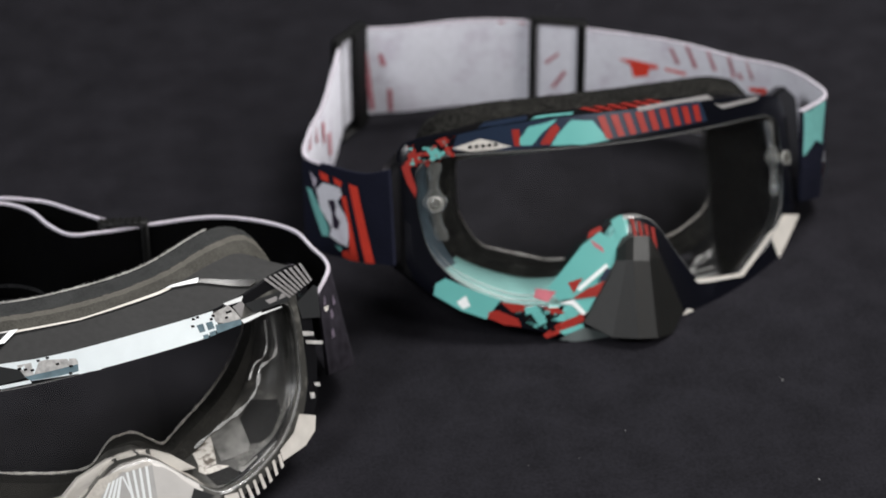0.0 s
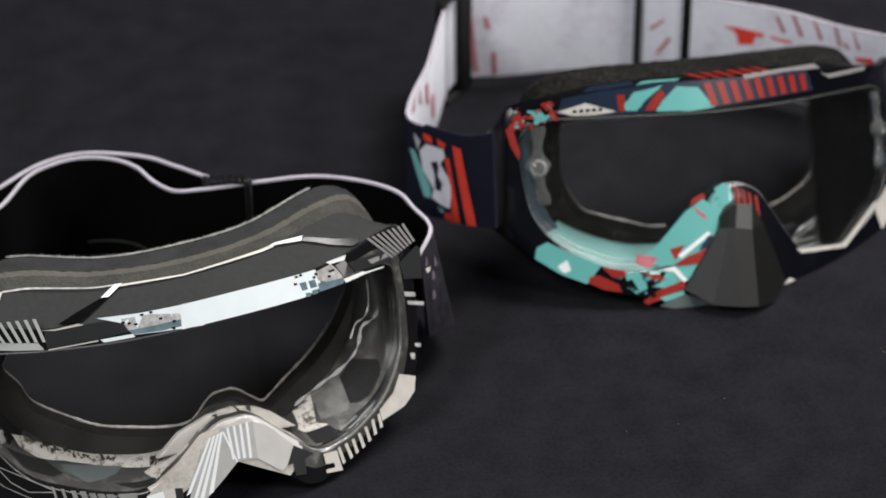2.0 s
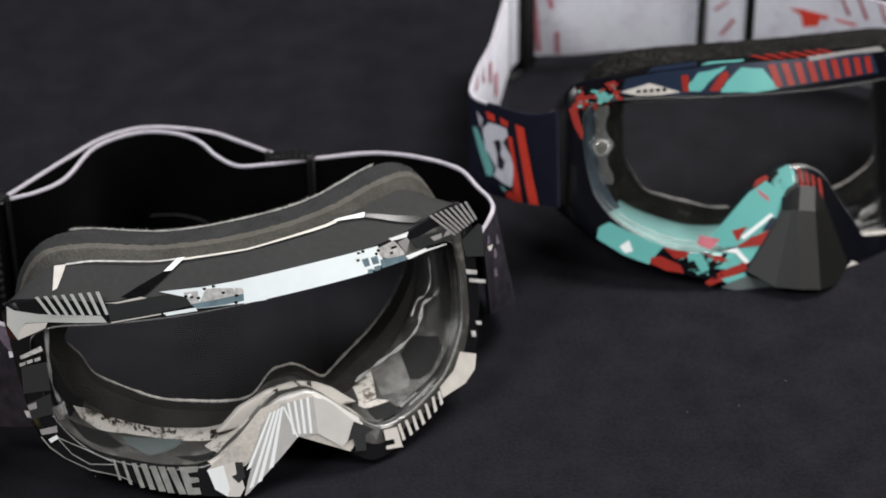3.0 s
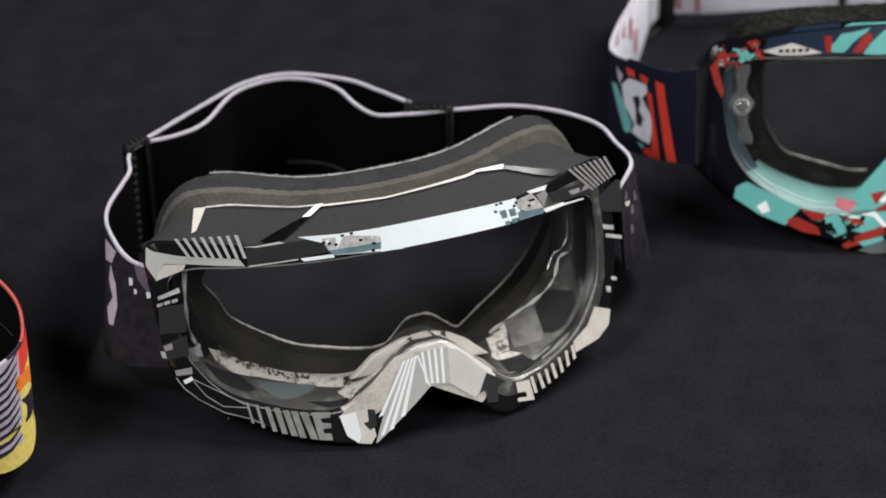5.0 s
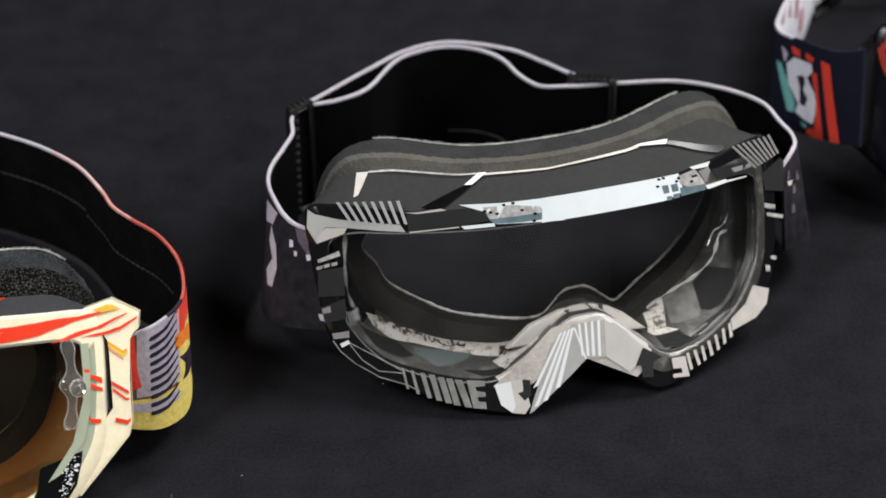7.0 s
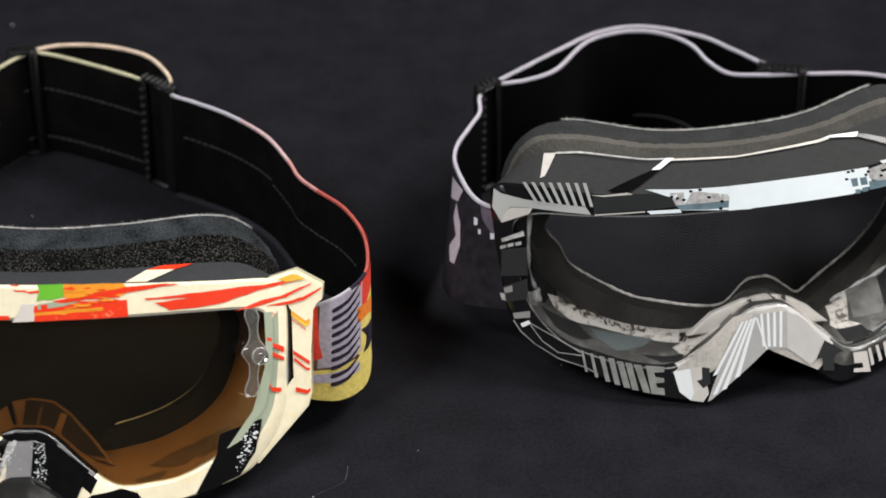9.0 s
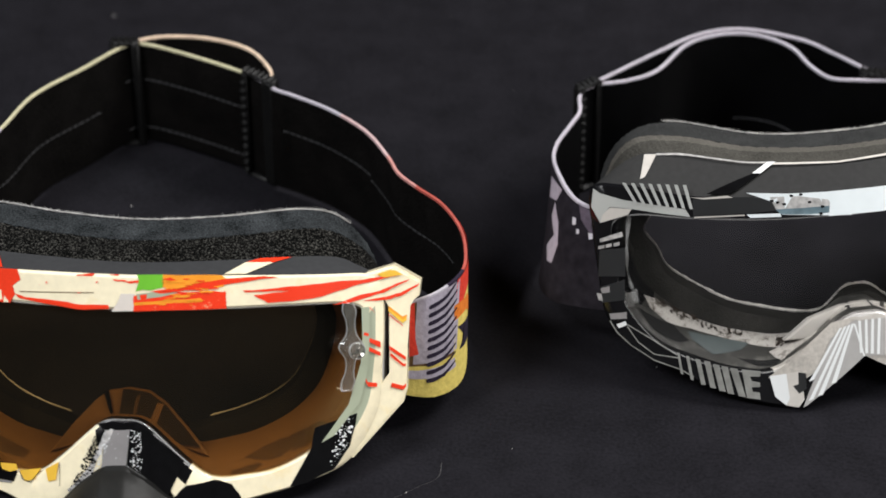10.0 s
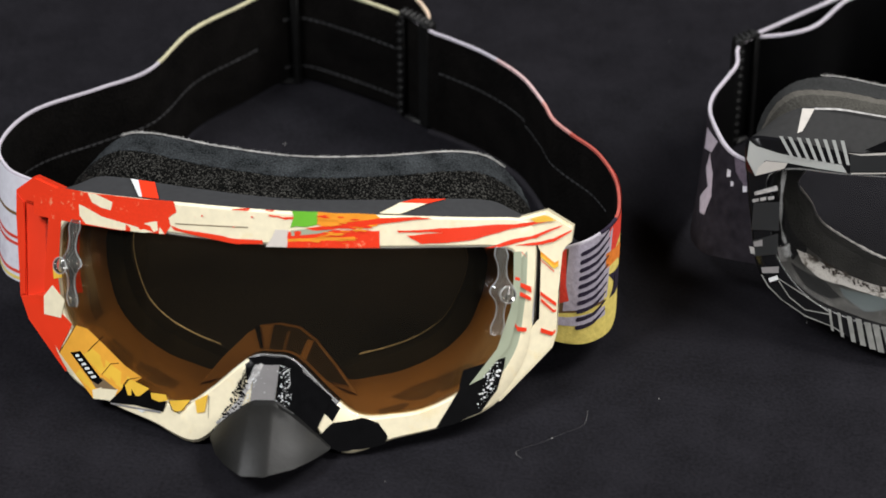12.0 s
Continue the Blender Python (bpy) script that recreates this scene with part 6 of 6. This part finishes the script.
plate_graphic(frame_ob, BLUE_SHAPE, [(-66, 0.1), (-61, 0.1), (-58, 0.8), (-62, 0.8)], RED2)
bars(frame_ob, (-10.5, 39.8), (-8.0, 31.9), (32.0, 39.4), (32.8, 33.8), 9, 0.55, RED2)
bars(frame_ob, (-2.0, 4.2), (-1.0, -3.0), (8.0, -1.0), (8.6, -8.0), 4, 0.5, RED2)
for k in range(5):
    graphic(frame_ob, [(-54 + 2 * k, 33.6), (-52.8 + 2 * k, 33.6), (-52.8 + 2 * k, 34.6), (-54 + 2 * k, 34.6)], BLACK)
band, at = strap(g, [(98, 872, 26, 57, 12), (90, 884, 20.5, 51.5, 8), (80, 905, 11, 45.5, 4), (72, 922, 6, 43, 0), (75, 940, 5, 42, 0), (82, 961, 4, 41.5, 0), (88, 986), (93, 1006), (98, 1015), (105, 1018), (120, 1018),
          (140, 1020), (160, 1018), (172, 1013), (187, 1007), (203, 1000), (222, 990), (240, 976), (255, 961, 2, 44, 0), (262, 944, 3, 46, 0), (263, 930, 6, 46.5, 3), (252, 917, 12, 45.5, 8)][::-1],
      NAVYWEB, WHITEWEB, LILACEDGE, "strap", "navy elastic strap printed red and turquoise, white inside", low=4, high=41.5, near=((-44, NAVYWEB),))
strap_print(band, at, [(0.5, 0.98), (15, 0.98), (14, 0.55), (9, 0.62), (0.5, 0.5)], TEALWEB, rough=0.5)

strap_print(band, at, [(16, 0.36), (18, 0.34), (22, 0.42), (23, 0.5), (19, 0.5)], WHITEWEB, layer=1)
strap_print(band, at, [(18, 0.2), (22.5, 0.16), (22, 0.3), (18, 0.3)], REDWEB, layer=1)
strap_print(band, at, [(118.6, 0.714), (112.3, 0.725), (102.4, 0.7), (102.8, 0.658), (106.0, 0.653), (106.4, 0.565), (112.1, 0.525), (112.7, 0.601), (113.8, 0.673)], REDWEB, side=-1, layer=1)
strap_print(band, at, [(100.2, 0.689), (91.0, 0.681), (91.5, 0.65), (99.1, 0.662)], REDWEB, side=-1, layer=1)
strap_print(band, at, [(98.5, 0.925), (97.2, 0.932), (93.7, 0.77), (95.2, 0.756)], PINKWEB, side=-1, layer=1)
strap_print(band, at, [(92.0, 0.985), (90.5, 0.985), (86.3, 0.775), (88.0, 0.756)], PINKWEB, side=-1, layer=1)
strap_print(band, at, [(83.2, 0.985), (82.0, 0.985), (78.1, 0.802), (79.6, 0.784)], PINKWEB, side=-1, layer=1)
strap_print(band, at, [(74.3, 0.985), (73.0, 0.985), (70.2, 0.787), (71.5, 0.772)], PINKWEB, side=-1, layer=1)
strap_print(band, at, [(66.5, 0.985), (66.0, 0.985), (62.4, 0.808), (63.7, 0.794)], PINKWEB, side=-1, layer=1)
strap_print(band, at, [(69.9, 0.834), (68.6, 0.843), (66.8, 0.78), (68.1, 0.765)], PINKWEB, side=-1, layer=1)
strap_print(band, at, [(147.6, 0.573), (142.5, 0.694), (141.8, 0.672), (146.9, 0.545)], PINKWEB, side=-1, layer=1)
strap_print(band, at, [(145.0, 0.284), (140.0, 0.494), (138.7, 0.473), (143.6, 0.277)], PINKWEB, side=-1, layer=1)
strap_print(band, at, [(64.8, 0.705), (56.9, 0.743), (56.0, 0.674), (63.4, 0.668)], REDWEB, side=-1, layer=1)
strap_print(band, at, [(53.3, 0.712), (42.6, 0.734), (42.2, 0.709), (51.9, 0.691)], REDWEB, side=-1, layer=1)
strap_print(band, at, [(-157.4, 0.951), (-158.2, 0.946), (-160.9, 0.722), (-163.5, 0.057), (-161.5, 0.057), (-159.9, 0.485)], PINKWEB, side=-1, layer=1)
strap_print(band, at, [(-165.1, 0.708), (-166.8, 0.706), (-168.3, 0.567), (-166.2, 0.564)], PINKWEB, side=-1, layer=1)
strap_print(band, at, [(-168.5, 0.291), (-170.4, 0.289), (-170.7, 0.027), (-168.9, 0.03)], PINKWEB, side=-1, layer=1)
strap_print(band, at, [(-74.8, 0.985), (-74.8, 0.985), (-72.9, 0.829), (-68.4, 0.887)], PINKWEB, side=-1, layer=1)
strap_print(band, at, [(-82.8, 0.985), (-82.8, 0.985), (-84.9, 0.743), (-81.5, 0.786)], PINKWEB, side=-1, layer=1)
strap_print(band, at, [(-90.4, 0.893), (-94.8, 0.829), (-95.4, 0.59), (-91.6, 0.641)], PINKWEB, side=-1, layer=1)
strap_print(band, at, [(-100.7, 0.622), (-107.5, 0.519), (-108.3, 0.254), (-101.3, 0.357)], PINKWEB, side=-1, layer=1)
strap_print(band, at, [(166.9, 0.985), (164.0, 0.985), (164.2, 0.961), (165.9, 0.966)], PINKWEB, side=-1, layer=1)
strap_print(band, at, [(158.4, 0.985), (156.0, 0.985), (155.9, 0.967), (157.7, 0.966)], PINKWEB, side=-1, layer=1)
strap_print(band, at, [(-46.1, 0.712), (-41.7, 0.805), (-29.8, 0.798), (-28.6, 0.719), (-32.3, 0.633), (-26.6, 0.497), (-24.3, 0.354), (-26.2, 0.148), (-31.5, 0.167), (-38.7, 0.227), (-37.1, 0.322), (-44.2, 0.507)], WHITEWEB, layer=1)
strap_print(band, at, [(-39.0, 0.616), (-34.2, 0.65), (-33.1, 0.588), (-34.0, 0.49), (-30.7, 0.413), (-32.3, 0.317), (-35.8, 0.333), (-36.4, 0.506)], INKWEB, layer=2)
strap_print(band, at, [(-23.6, 0.87), (-17.7, 0.848), (-9.3, 0.005), (-14.8, 0.0)], REDWEB, layer=1)
strap_print(band, at, [(-29.3, 0.708), (-25.8, 0.717), (-18.8, 0.0), (-24.8, 0.0), (-25.1, 0.416)], REDWEB, layer=1)
strap_print(band, at, [(-52.9, 0.693), (-49.2, 0.69), (-39.1, 0.318), (-39.4, 0.216), (-43.5, 0.204)], TEALWEB, layer=1)
strap_print(band, at, [(-50.0, 0.884), (-45.6, 0.82), (-47.3, 0.706)], LILACWEB, layer=1)
strap_print(band, at, [(-43.9, 0.919), (-38.3, 0.902), (-37.8, 0.823), (-42.8, 0.84)], REDWEB, layer=1)
strap_print(band, at, [(-34.2, 0.9), (-28.2, 0.87), (-29.1, 0.809), (-33.7, 0.831)], REDWEB, layer=1)
strap_print(band, at, [(-34.9, 0.143), (-29.6, 0.117), (-31.6, 0.075)], TEALWEB, layer=1)
strap_print(band, at, [(-30.2, 0.086), (-25.4, 0.107), (-24.8, 0.0), (-29.9, 0.024)], REDWEB, layer=1)
buckle(g, 97, 1012, 50, 0, 42, 20, False, 8.5)
buckle(g, 178, 1010.6, -18, 0, 42, 22, True, 3.4)

thread([(-116, 711), (-116, 704), (-121, 699), (-126, 694), (-133, 688), (-131, 685)])
